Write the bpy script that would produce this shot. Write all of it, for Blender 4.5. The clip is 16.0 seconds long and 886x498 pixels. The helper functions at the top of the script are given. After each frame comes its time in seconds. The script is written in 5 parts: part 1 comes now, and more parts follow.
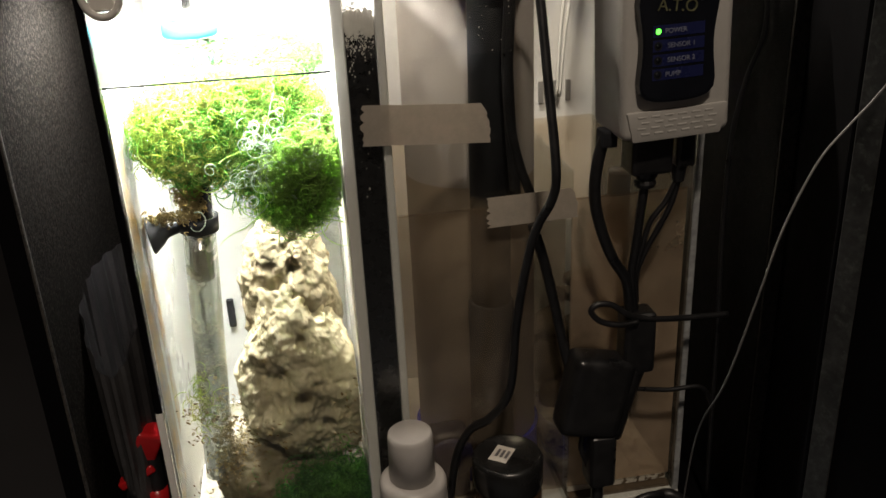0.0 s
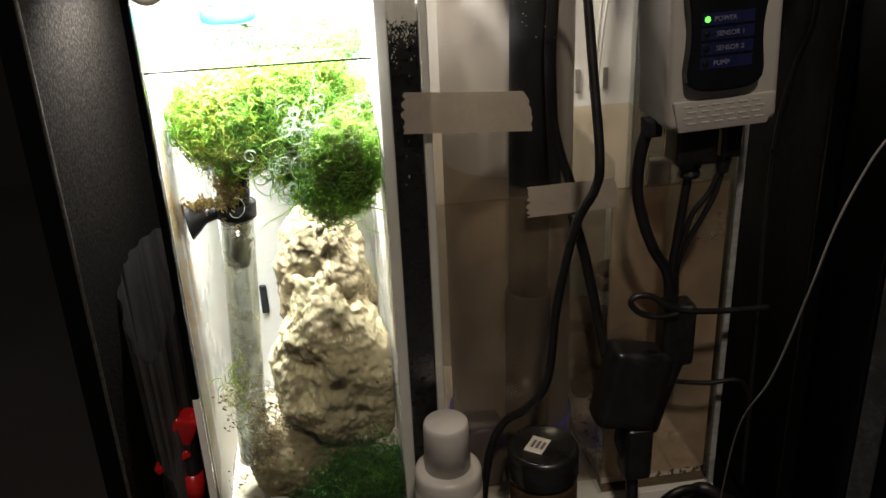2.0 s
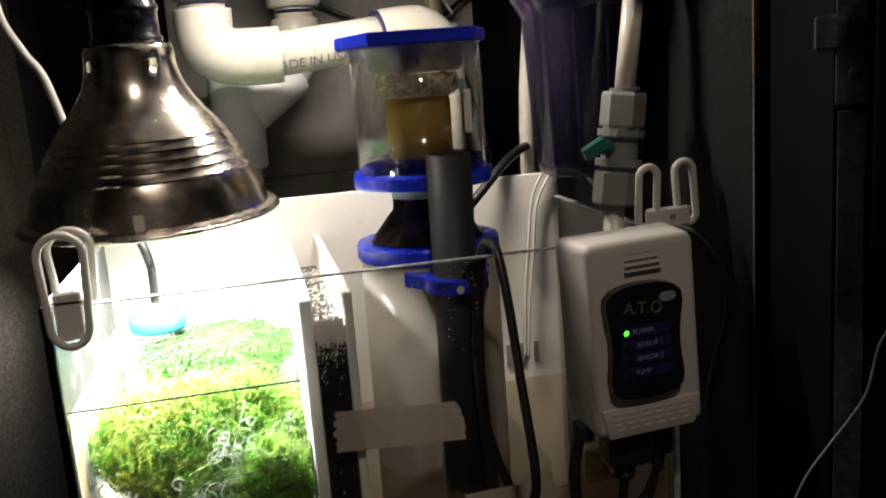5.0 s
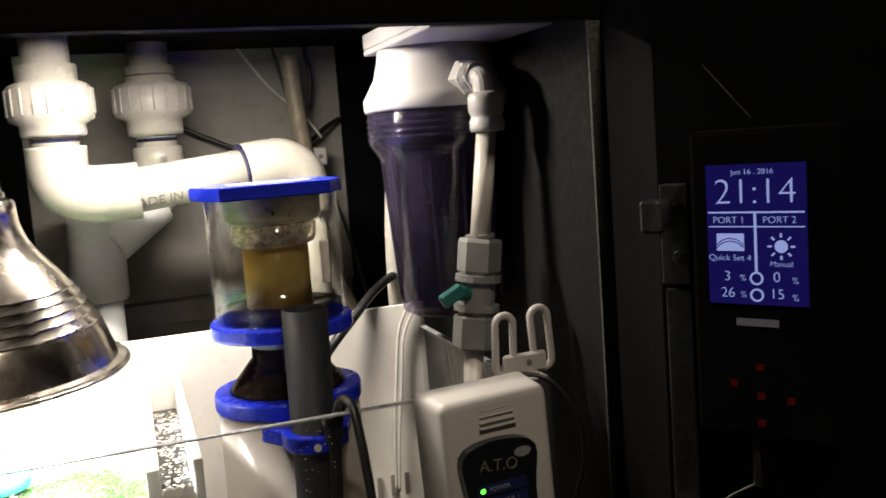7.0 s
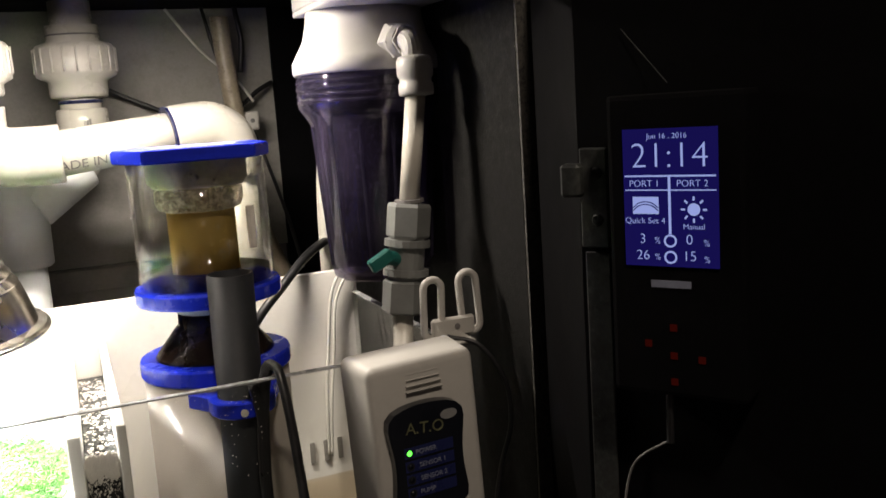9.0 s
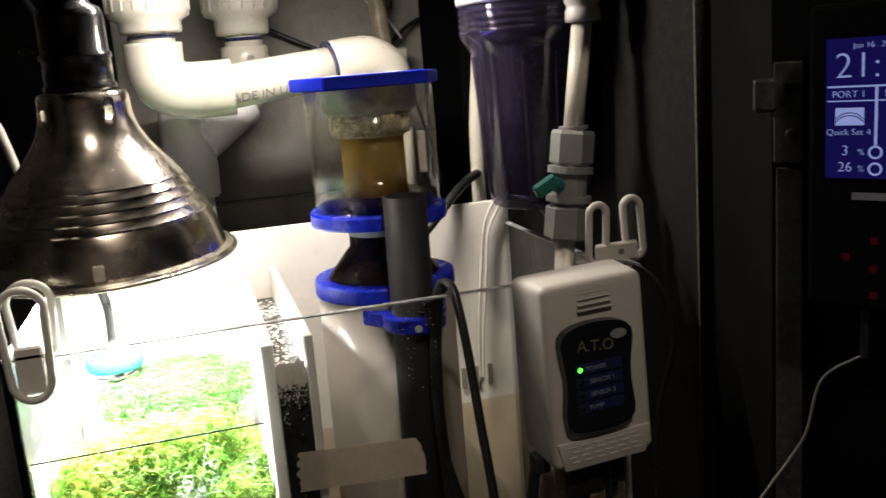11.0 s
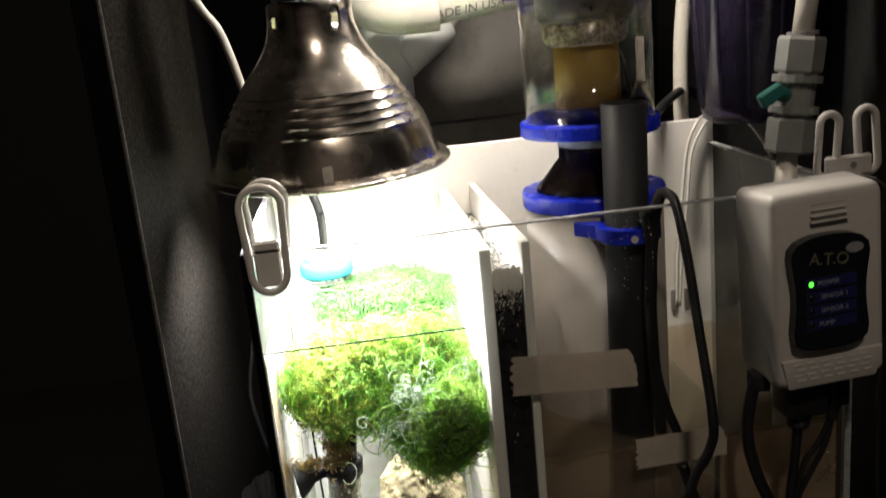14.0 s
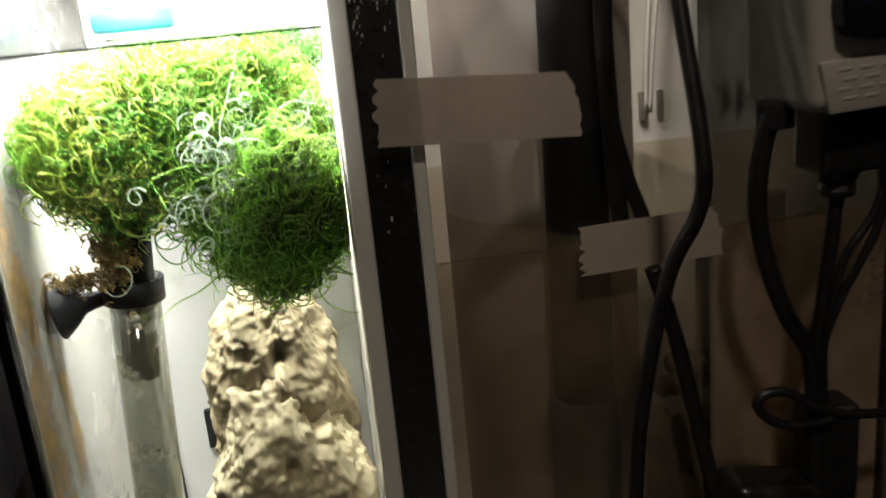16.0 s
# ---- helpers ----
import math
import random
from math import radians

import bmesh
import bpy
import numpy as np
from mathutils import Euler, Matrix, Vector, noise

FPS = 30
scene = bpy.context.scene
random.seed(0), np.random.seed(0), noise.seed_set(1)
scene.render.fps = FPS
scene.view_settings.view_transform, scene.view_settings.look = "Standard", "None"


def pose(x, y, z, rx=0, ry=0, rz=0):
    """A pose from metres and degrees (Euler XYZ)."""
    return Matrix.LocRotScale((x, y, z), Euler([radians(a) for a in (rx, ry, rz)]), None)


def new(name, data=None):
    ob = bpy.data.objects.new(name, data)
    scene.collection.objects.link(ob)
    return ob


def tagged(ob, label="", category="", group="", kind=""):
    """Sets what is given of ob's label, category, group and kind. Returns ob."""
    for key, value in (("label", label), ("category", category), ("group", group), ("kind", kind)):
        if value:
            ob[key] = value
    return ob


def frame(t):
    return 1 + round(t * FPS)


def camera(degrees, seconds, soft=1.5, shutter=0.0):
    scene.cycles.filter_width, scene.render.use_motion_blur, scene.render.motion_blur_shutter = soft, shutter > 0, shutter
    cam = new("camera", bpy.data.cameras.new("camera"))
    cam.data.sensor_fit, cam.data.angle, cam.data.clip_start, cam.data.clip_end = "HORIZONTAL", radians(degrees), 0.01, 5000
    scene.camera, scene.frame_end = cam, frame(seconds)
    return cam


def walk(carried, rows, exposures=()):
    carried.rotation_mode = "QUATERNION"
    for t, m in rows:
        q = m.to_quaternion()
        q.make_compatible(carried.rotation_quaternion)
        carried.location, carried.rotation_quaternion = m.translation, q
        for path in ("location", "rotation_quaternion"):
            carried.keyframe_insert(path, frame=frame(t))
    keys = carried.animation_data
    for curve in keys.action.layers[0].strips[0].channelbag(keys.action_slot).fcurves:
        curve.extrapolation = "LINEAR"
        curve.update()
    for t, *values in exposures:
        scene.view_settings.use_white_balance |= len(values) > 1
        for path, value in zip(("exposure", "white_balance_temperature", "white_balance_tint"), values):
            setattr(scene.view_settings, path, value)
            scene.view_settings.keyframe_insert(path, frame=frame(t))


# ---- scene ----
cam = camera(53.2, 16.0, shutter=0.4)
# seconds, eye in metres, turn in degrees
ROWS = [
    (0.0, 0.0019, -0.0008, 0.5994, 66.78, 2.40, -9.91),
    (0.5, -0.0018, 0.0011, 0.5976, 66.28, 2.33, -9.50),
    (1.0, -0.0046, 0.0035, 0.5964, 65.84, 2.38, -9.18),
    (1.5, -0.0100, 0.0041, 0.5967, 65.77, 2.29, -8.88),
    (2.0, -0.0130, 0.0077, 0.5992, 66.00, 2.30, -8.48),
    (2.5, -0.0169, 0.0089, 0.6023, 66.19, 2.36, -8.19),
    (3.0, -0.0151, 0.0082, 0.6066, 66.94, 2.64, -7.84),
    (3.5, -0.0204, 0.0088, 0.6210, 69.58, 3.04, -7.76),
    (4.0, -0.0169, 0.0096, 0.6411, 73.16, 3.30, -9.11),
    (4.5, -0.0101, 0.0173, 0.6630, 76.50, 3.90, -10.82),
    (5.0, 0.0039, 0.0291, 0.6822, 78.78, 4.14, -12.96),
    (5.2, 0.0086, 0.0300, 0.6895, 79.70, 4.15, -13.55),
    (7.3, 0.0425, 0.0288, 0.7460, 83.35, 4.20, -21.52),
    (7.5, 0.0451, 0.0288, 0.7473, 83.45, 4.17, -22.57),
    (8.0, 0.0520, 0.0246, 0.7479, 83.15, 3.95, -23.71),
    (8.2, 0.0520, 0.0240, 0.7465, 82.91, 3.95, -23.78),
    (10.3, 0.0330, 0.0205, 0.7240, 77.42, 4.54, -21.11),
    (10.5, 0.0200, 0.0185, 0.7220, 77.63, 4.54, -19.90),
    (11.0, -0.0044, 0.0212, 0.7229, 78.11, 4.43, -16.60),
    (11.5, -0.0194, 0.0236, 0.7264, 78.40, 3.92, -13.97),
    (12.0, -0.0456, 0.0286, 0.7280, 78.56, 3.54, -11.04),
    (12.5, -0.0555, 0.0311, 0.7320, 78.82, 3.54, -9.05),
    (13.0, -0.0613, 0.0290, 0.7320, 78.89, 3.84, -7.80),
    (13.5, -0.0591, 0.0276, 0.7246, 77.95, 4.59, -7.31),
    (14.0, -0.0607, 0.0296, 0.6965, 75.48, 5.38, -7.00),
    (14.5, -0.0561, 0.0327, 0.6760, 72.63, 5.85, -7.56),
    (15.0, -0.0315, 0.0697, 0.6238, 71.12, 5.97, -9.39),
    (15.5, 0.0023, 0.1544, 0.5398, 72.38, 5.26, -10.15),
    (16.0, 0.0204, 0.2462, 0.4706, 73.77, 5.24, -8.69),
]
EXPOSURES = [(0.0, 0.58), (3.0, 0.55), (3.5, 0.52), (4.0, 0.2), (4.6, -0.25), (5.2, -0.25), (7.3, 0.35), (8.2, 0.4), (10.4, 0.28), (11.0, 0.08), (12.0, -0.12), (13.5, -0.2), (14.2, -0.15), (14.8, 0.0), (15.5, 0.0), (16.0, -0.1)]
walk(cam, [(t, pose(x, y, z, rx, ry, rz)) for t, x, y, z, rx, ry, rz in ROWS], EXPOSURES)

# ---- light ----
world = bpy.data.worlds.new("dark_room")
scene.world = world
world.use_nodes = True
world.node_tree.nodes["Background"].inputs[0].default_value = (0.6, 0.7, 1.0, 1)
world.node_tree.nodes["Background"].inputs[1].default_value = 0.009

LAMP = Vector((-0.0765, 0.80, 0.0))  # axis of the clamp lamp


def area(name, energy, col, size, m, shape="DISK", size_y=0.1, spread=180):
    d = bpy.data.lights.new(name, "AREA")
    d.energy, d.color, d.shape, d.size, d.size_y = energy, col, shape, size, size_y
    d.spread = radians(spread)
    o = new(name, d)
    o.matrix_world = m
    return o


area("lamp_light", 11.5, (1.0, 0.968, 0.93), 0.16, pose(LAMP.x, LAMP.y - 0.003, 0.599, -3, 0, 0), spread=112)    # mouth of the bell
area("strip_light_glow", 3.6, (1.0, 0.90, 0.78), 0.22, pose(0.080, 0.830, 0.8705, 0, 0, 0), "RECTANGLE", 0.014)  # strip under the cabinet top
area("room_light", 20.0, (1.0, 0.84, 0.68), 0.22, pose(0.1, -0.8, 2.38))                                 # lamp on the room's ceiling


# ---- materials ----
def node_mat(name):
    m = bpy.data.materials.new(name)
    m.use_nodes = True
    nt = m.node_tree
    nt.nodes.clear()
    out = nt.nodes.new("ShaderNodeOutputMaterial")
    return m, nt, out


def noise_node(nt, scale, detail=4, rough=0.6):
    co = nt.nodes.new("ShaderNodeTexCoord")
    n = nt.nodes.new("ShaderNodeTexNoise")
    n.inputs["Scale"].default_value, n.inputs["Detail"].default_value, n.inputs["Roughness"].default_value = scale, detail, rough
    nt.links.new(co.outputs["Object"], n.inputs["Vector"])
    return n


def ramp(nt, fac, stops):
    r = nt.nodes.new("ShaderNodeValToRGB")
    e = r.color_ramp.elements
    while len(e) < len(stops):
        e.new(0.5)
    for el, (p, c) in zip(e, stops):
        el.position, el.color = p, (*c, 1) if len(c) == 3 else c
    nt.links.new(fac, r.inputs["Fac"])
    return r


def mixc(nt, fac, a, b, mode="MIX"):
    m = nt.nodes.new("ShaderNodeMix")
    m.data_type, m.blend_type = "RGBA", mode
    for sock, v in ((m.inputs[0], fac), (m.inputs[6], a), (m.inputs[7], b)):
        if isinstance(v, (int, float)):
            sock.default_value = v
        elif isinstance(v, tuple):
            sock.default_value = (*v, 1)
        else:
            nt.links.new(v, sock)
    return m.outputs[2]


def surface(name, col, rough=0.5, metal=0.0, dirt=None, dirt_at=(0.55, 0.7), scale=12.0, grain=180.0, vary=0.12, bump=0.15, rand=0.0, coat=0.0, spec=0.5, rough_vary=0.12, depth=0.0006, islands=0.0):
    """A worn surface: base colour varied at two scales, stains of a second colour, uneven gloss and fine relief."""
    m, nt, out = node_mat(name)
    b = nt.nodes.new("ShaderNodeBsdfPrincipled")
    big, fine = noise_node(nt, scale), noise_node(nt, grain, 3)
    lo, hi = tuple(c * (1 - vary) for c in col), tuple(min(1, c * (1 + vary)) for c in col)
    c = ramp(nt, big.outputs["Fac"], [(0.3, lo), (0.7, hi)]).outputs[0]
    g = ramp(nt, fine.outputs["Fac"], [(0.3, (1 - vary,) * 3), (0.7, (1 + 0 * vary,) * 3)]).outputs[0]
    c = mixc(nt, 1.0, c, g, "MULTIPLY")
    if dirt:
        st = noise_node(nt, scale * 2.7, 8, 0.7)
        f = ramp(nt, st.outputs["Fac"], [(dirt_at[0], (0, 0, 0)), (dirt_at[1], (1, 1, 1))]).outputs[0]
        c = mixc(nt, f, c, dirt)
    if rand or islands:
        src = nt.nodes.new("ShaderNodeObjectInfo").outputs["Random"] if rand else nt.nodes.new("ShaderNodeNewGeometry").outputs["Random Per Island"]
        k = rand or islands
        c = mixc(nt, 1.0, c, ramp(nt, src, [(0, (1 - k,) * 3), (1, (1, 1, 1))]).outputs[0], "MULTIPLY")
    nt.links.new(c, b.inputs["Base Color"])
    b.inputs["Metallic"].default_value = metal
    rr = ramp(nt, big.outputs["Fac"], [(0.3, (max(0.02, rough - rough_vary),) * 3), (0.7, (min(1, rough + rough_vary),) * 3)])
    nt.links.new(rr.outputs[0], b.inputs["Roughness"])
    b.inputs["Coat Weight"].default_value = coat
    b.inputs["Specular IOR Level"].default_value = spec
    if bump:
        bp = nt.nodes.new("ShaderNodeBump")
        bp.inputs["Strength"].default_value, bp.inputs["Distance"].default_value = bump, depth
        nt.links.new(fine.outputs["Fac"], bp.inputs["Height"])
        nt.links.new(bp.outputs[0], b.inputs["Normal"])
    nt.links.new(b.outputs[0], out.inputs[0])
    return m


def clear(name, tint=(0.93, 0.96, 0.95), gloss=0.06, rough=0.03, film=None, film_amount=0.0, scale=30.0, film_at=(0.5, 0.75), film_base=0.0, graze=0.6):
    """Clear plastic, glass or a water face: see-through, with a gloss that grows at grazing angles and a patchy film."""
    m, nt, out = node_mat(name)
    tr, gl = nt.nodes.new("ShaderNodeBsdfTransparent"), nt.nodes.new("ShaderNodeBsdfGlossy")
    tr.inputs[0].default_value = (*tint, 1)
    gl.inputs["Roughness"].default_value = rough
    lw = nt.nodes.new("ShaderNodeLayerWeight")
    lw.inputs[0].default_value = 0.5
    pw, ma = nt.nodes.new("ShaderNodeMath"), nt.nodes.new("ShaderNodeMath")
    pw.operation, ma.operation = "POWER", "MULTIPLY_ADD"
    pw.inputs[1].default_value, ma.inputs[1].default_value, ma.inputs[2].default_value = 4.0, graze, 0.5 * gloss
    nt.links.new(lw.outputs["Facing"], pw.inputs[0])
    nt.links.new(pw.outputs[0], ma.inputs[0])
    mx = nt.nodes.new("ShaderNodeMixShader")
    nt.links.new(ma.outputs[0], mx.inputs[0])
    nt.links.new(tr.outputs[0], mx.inputs[1])
    nt.links.new(gl.outputs[0], mx.inputs[2])
    last = mx.outputs[0]
    if film:
        di = nt.nodes.new("ShaderNodeBsdfDiffuse")
        di.inputs[0].default_value = (*film, 1)
        tl = nt.nodes.new("ShaderNodeBsdfTranslucent")
        tl.inputs[0].default_value = (*film, 1)
        both = nt.nodes.new("ShaderNodeMixShader")
        both.inputs[0].default_value = 0.4
        nt.links.new(di.outputs[0], both.inputs[1])
        nt.links.new(tl.outputs[0], both.inputs[2])
        n = noise_node(nt, scale, 8, 0.7)
        f = ramp(nt, n.outputs["Fac"], [(film_at[0], (film_base,) * 3), (film_at[1], (film_amount,) * 3)])
        m2 = nt.nodes.new("ShaderNodeMixShader")
        nt.links.new(f.outputs[0], m2.inputs[0])
        nt.links.new(last, m2.inputs[1])
        nt.links.new(both.outputs[0], m2.inputs[2])
        last = m2.outputs[0]
    nt.links.new(last, out.inputs[0])
    return m


def glow(name, col, strength):
    m, nt, out = node_mat(name)
    e = nt.nodes.new("ShaderNodeEmission")
    e.inputs[0].default_value, e.inputs[1].default_value = (*col, 1), strength
    nt.links.new(e.outputs[0], out.inputs[0])
    return m


def wet_face(name):
    """Inner wet face of a pane: clear when seen straight on, a mirror to light that strikes it at a slant under water."""
    m, nt, out = node_mat(name)
    tr, gl, mx, lw = (nt.nodes.new("ShaderNode" + k) for k in ("BsdfTransparent", "BsdfGlossy", "MixShader", "LayerWeight"))
    gl.inputs["Roughness"].default_value = 0.15
    lw.inputs[0].default_value = 0.5
    r = ramp(nt, lw.outputs["Facing"], [(0.42, (0, 0, 0)), (0.55, (0.92,) * 3)])
    nt.links.new(r.outputs[0], mx.inputs[0])
    nt.links.new(tr.outputs[0], mx.inputs[1])
    nt.links.new(gl.outputs[0], mx.inputs[2])
    nt.links.new(mx.outputs[0], out.inputs[0])
    return m


WET = wet_face("wet_inner_face")
BLACK_PAINT = surface("black_paint", (0.0045, 0.0041, 0.0036), 0.85, dirt=(0.036, 0.031, 0.026), dirt_at=(0.48, 0.64), scale=120, grain=420, vary=0.4, bump=0.6, spec=0.05)
EDGE_WOOD = surface("worn_board_edge", (0.065, 0.06, 0.053), 0.7, dirt=(0.014, 0.014, 0.014), dirt_at=(0.5, 0.6), scale=110, grain=300, vary=0.3, bump=0.6)
DARK = surface("dark_paint", (0.0026, 0.0025, 0.003), 0.75, scale=6, vary=0.3, spec=0.06)
BACK_GREY = surface("grey_back_board", (0.27, 0.255, 0.235), 0.6, dirt=(0.13, 0.12, 0.11), dirt_at=(0.5, 0.8), scale=5, grain=250, vary=0.12)
ROOM = surface("dark_room_paint", (0.02, 0.019, 0.021), 0.8, scale=2)
ROOM_BOUNCE = surface("room_paint", (0.26, 0.235, 0.24), 0.8, scale=2)
GLASS = clear("tank_acrylic", (0.94, 0.95, 0.94), 0.08, 0.02, film=(0.5, 0.48, 0.42), film_amount=0.10, scale=60, film_at=(0.62, 0.8))
GLASS_EDGE = surface("acrylic_edge", (0.42, 0.43, 0.44), 0.25, scale=30, vary=0.35)
WHITE_ACRYLIC = surface("white_acrylic", (0.82, 0.80, 0.76), 0.3, dirt=(0.55, 0.45, 0.33), dirt_at=(0.66, 0.82), scale=7, vary=0.04, bump=0.03)
REFLECTION_PANE = surface("pale_reflection_pane", (0.37, 0.37, 0.345), 0.3, dirt=(0.40, 0.32, 0.18), dirt_at=(0.56, 0.78), scale=9, vary=0.10)
BLACK_GAP = surface("unlit_gap", (0.012, 0.012, 0.013), 0.3, dirt=(0.10, 0.10, 0.10), dirt_at=(0.62, 0.7), scale=110, vary=0.3)
WATER = clear("water_face", (0.95, 0.96, 0.95), 0.02, 0.02, graze=0.22)
MURK = clear("murky_water", (0.94, 0.87, 0.76), 0.02, 0.02, film=(0.42, 0.32, 0.21), film_amount=0.12, scale=14, film_at=(0.3, 0.8), film_base=0.05)
# One cloudy film twice: VEIL holds the chamber's warm glow, VEIL_DIM the darker side.
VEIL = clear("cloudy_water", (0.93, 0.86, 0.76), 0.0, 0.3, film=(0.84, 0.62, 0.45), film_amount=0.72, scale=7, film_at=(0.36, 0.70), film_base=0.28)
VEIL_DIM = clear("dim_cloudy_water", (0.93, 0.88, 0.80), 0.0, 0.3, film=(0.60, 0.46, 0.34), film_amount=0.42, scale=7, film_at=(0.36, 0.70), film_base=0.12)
PVC = surface("white_pvc", (0.54, 0.515, 0.46), 0.28, dirt=(0.6, 0.5, 0.36), dirt_at=(0.68, 0.9), scale=16, vary=0.04, bump=0.04)
PVC_COOL = surface("white_pvc_wye", (0.72, 0.74, 0.74), 0.4, scale=16, vary=0.05)
GREY_PVC = surface("grey_pvc", (0.017, 0.018, 0.021), 0.55, spec=0.22, dirt=(0.08, 0.08, 0.08), dirt_at=(0.62, 0.8), scale=40, vary=0.15)
OPAQUE_PANE = surface("opaque_pane", (0.035, 0.036, 0.036), 0.35, dirt=(0.42, 0.42, 0.40), dirt_at=(0.52, 0.80), scale=14, vary=0.3)
VALVE_GREY = surface("valve_grey", (0.17, 0.175, 0.17), 0.45, scale=40, vary=0.1)
TEAL = surface("teal_plastic", (0.011, 0.115, 0.10), 0.4, scale=30)
HINGE = surface("dark_steel", (0.050, 0.052, 0.052), 0.45, metal=0.5, dirt=(0.10, 0.11, 0.10), dirt_at=(0.52, 0.72), scale=45, vary=0.3)
BLUE = surface("blue_acrylic", (0.012, 0.03, 0.62), 0.22, scale=30, vary=0.1, bump=0.03)
CUP = clear("cup_acrylic", (0.95, 0.95, 0.93), 0.08, 0.03, film=(0.62, 0.60, 0.55), film_amount=0.5, scale=70, film_at=(0.6, 0.75))
FOAM = clear("brown_film", (0.85, 0.70, 0.42), 0.08, 0.2, film=(0.60, 0.44, 0.14), film_amount=0.92, scale=14, film_at=(0.3, 0.6), film_base=0.70)
BODY = clear("skimmer_acrylic", (0.66, 0.62, 0.57), 0.08, 0.08, film=(0.68, 0.63, 0.58), film_amount=0.8, scale=9, film_at=(0.3, 0.7), film_base=0.6)
CONE = clear("stained_neck", (0.28, 0.23, 0.19), 0.08, 0.12, film=(0.030, 0.021, 0.016), film_amount=0.95, scale=60, film_at=(0.4, 0.62), film_base=0.45)
STEEL = surface("aluminium_bell", (0.56, 0.51, 0.45), 0.23, metal=1.0, dirt=(0.46, 0.41, 0.36), dirt_at=(0.5, 0.7), scale=18, grain=60, vary=0.14, bump=0.05, depth=0.0004)
BELL_IN = surface("bell_inside", (0.85, 0.85, 0.84), 0.35, metal=1.0, scale=20)
SOCKET = surface("black_bakelite", (0.012, 0.012, 0.012), 0.22, scale=30)
CABLE = surface("black_cable", (0.012, 0.012, 0.013), 0.38, scale=60, vary=0.3)
RUBBER = surface("black_rubber", (0.003, 0.003, 0.003), 0.3, scale=60, vary=0.3)
WHITE_WIRE = surface("white_wire", (0.62, 0.60, 0.56), 0.4, scale=30)
BOX_WHITE = surface("white_plastic", (0.43, 0.415, 0.39), 0.42, dirt=(0.52, 0.47, 0.40), dirt_at=(0.62, 0.85), scale=22, vary=0.05, bump=0.08)
CLIP_WHITE = surface("clip_plastic", (0.60, 0.58, 0.54), 0.42, scale=30, vary=0.06)
PANEL_BLACK = surface("glossy_label", (0.008, 0.009, 0.013), 0.16, scale=30)
LABEL_BLUE = surface("label_blue", (0.014, 0.018, 0.075), 0.3, scale=40)
LABEL_TEXT = surface("label_text", (0.21, 0.225, 0.30), 0.5, scale=40)
PEN = surface("marker_pen", (0.13, 0.13, 0.07), 0.5, scale=200, vary=0.3)
SILVER = surface("silver_badge", (0.5, 0.5, 0.5), 0.3, metal=0.6, scale=40)
LED_GREEN = glow("green_led", (0.08, 1.0, 0.05), 3.0)
TAPE = clear("masking_tape", (0.85, 0.80, 0.72), 0.08, 0.5, film=(0.60, 0.55, 0.48), film_amount=0.85, scale=60, film_at=(0.3, 0.7), film_base=0.62)
ROCK = surface("pale_reef_rock", (0.50, 0.445, 0.285), 0.9, dirt=(0.50, 0.35, 0.13), dirt_at=(0.64, 0.76), scale=26, grain=170, vary=0.14, bump=0.5, depth=0.0008)
ROCK_TAN = surface("tan_reef_rock", (0.27, 0.226, 0.135), 0.9, dirt=(0.15, 0.115, 0.06), dirt_at=(0.54, 0.74), scale=30, grain=170, vary=0.18, bump=0.5, depth=0.0008)
RUBBLE = surface("dim_rubble", (0.17, 0.13, 0.09), 0.9, dirt=(0.06, 0.045, 0.03), scale=20, grain=90, vary=0.3, bump=0.6, rand=0.5)
TILE = surface("speckled_tile", (0.86, 0.79, 0.70), 0.6, dirt=(0.14, 0.09, 0.05), dirt_at=(0.54, 0.58), scale=42, grain=200, vary=0.1)
SAND = surface("brown_sediment", (0.16, 0.11, 0.07), 0.9, scale=40, vary=0.3)
PURPLE = clear("smoked_housing", (0.60, 0.56, 0.68), 0.10, 0.06, film=(0.13, 0.115, 0.19), film_amount=0.22, scale=50, film_at=(0.35, 0.75), film_base=0.08)
CARBON = surface("black_carbon", (0.02, 0.018, 0.02), 0.7, dirt=(0.20, 0.19, 0.22), dirt_at=(0.54, 0.62), scale=140, vary=0.4, bump=0.8)
JAR_LID = surface("black_lid", (0.012, 0.012, 0.012), 0.25, scale=30)
JAR = surface("brown_jar", (0.06, 0.035, 0.02), 0.3, scale=30)
PAPER = surface("paper_sticker", (0.72, 0.68, 0.62), 0.7, scale=50)
INK = surface("printed_ink", (0.16, 0.15, 0.15), 0.6, scale=50)
BUCKET = surface("ribbed_black_plastic", (0.05, 0.049, 0.051), 0.42, scale=12, vary=0.3)
RED = surface("red_plastic", (0.45, 0.012, 0.015), 0.25, scale=30)
SCREEN = glow("screen_blue", (0.026, 0.018, 0.25), 0.21)
SCREEN_TXT = glow("screen_text", (0.42, 0.50, 1.0), 0.52)
RED_KEY = glow("red_key", (1.0, 0.08, 0.04), 0.016)
BULB = glow("bulb", (1.0, 0.95, 0.86), 6.0)
CYAN = surface("cyan_cap", (0.03, 0.28, 0.36), 0.4, scale=40)


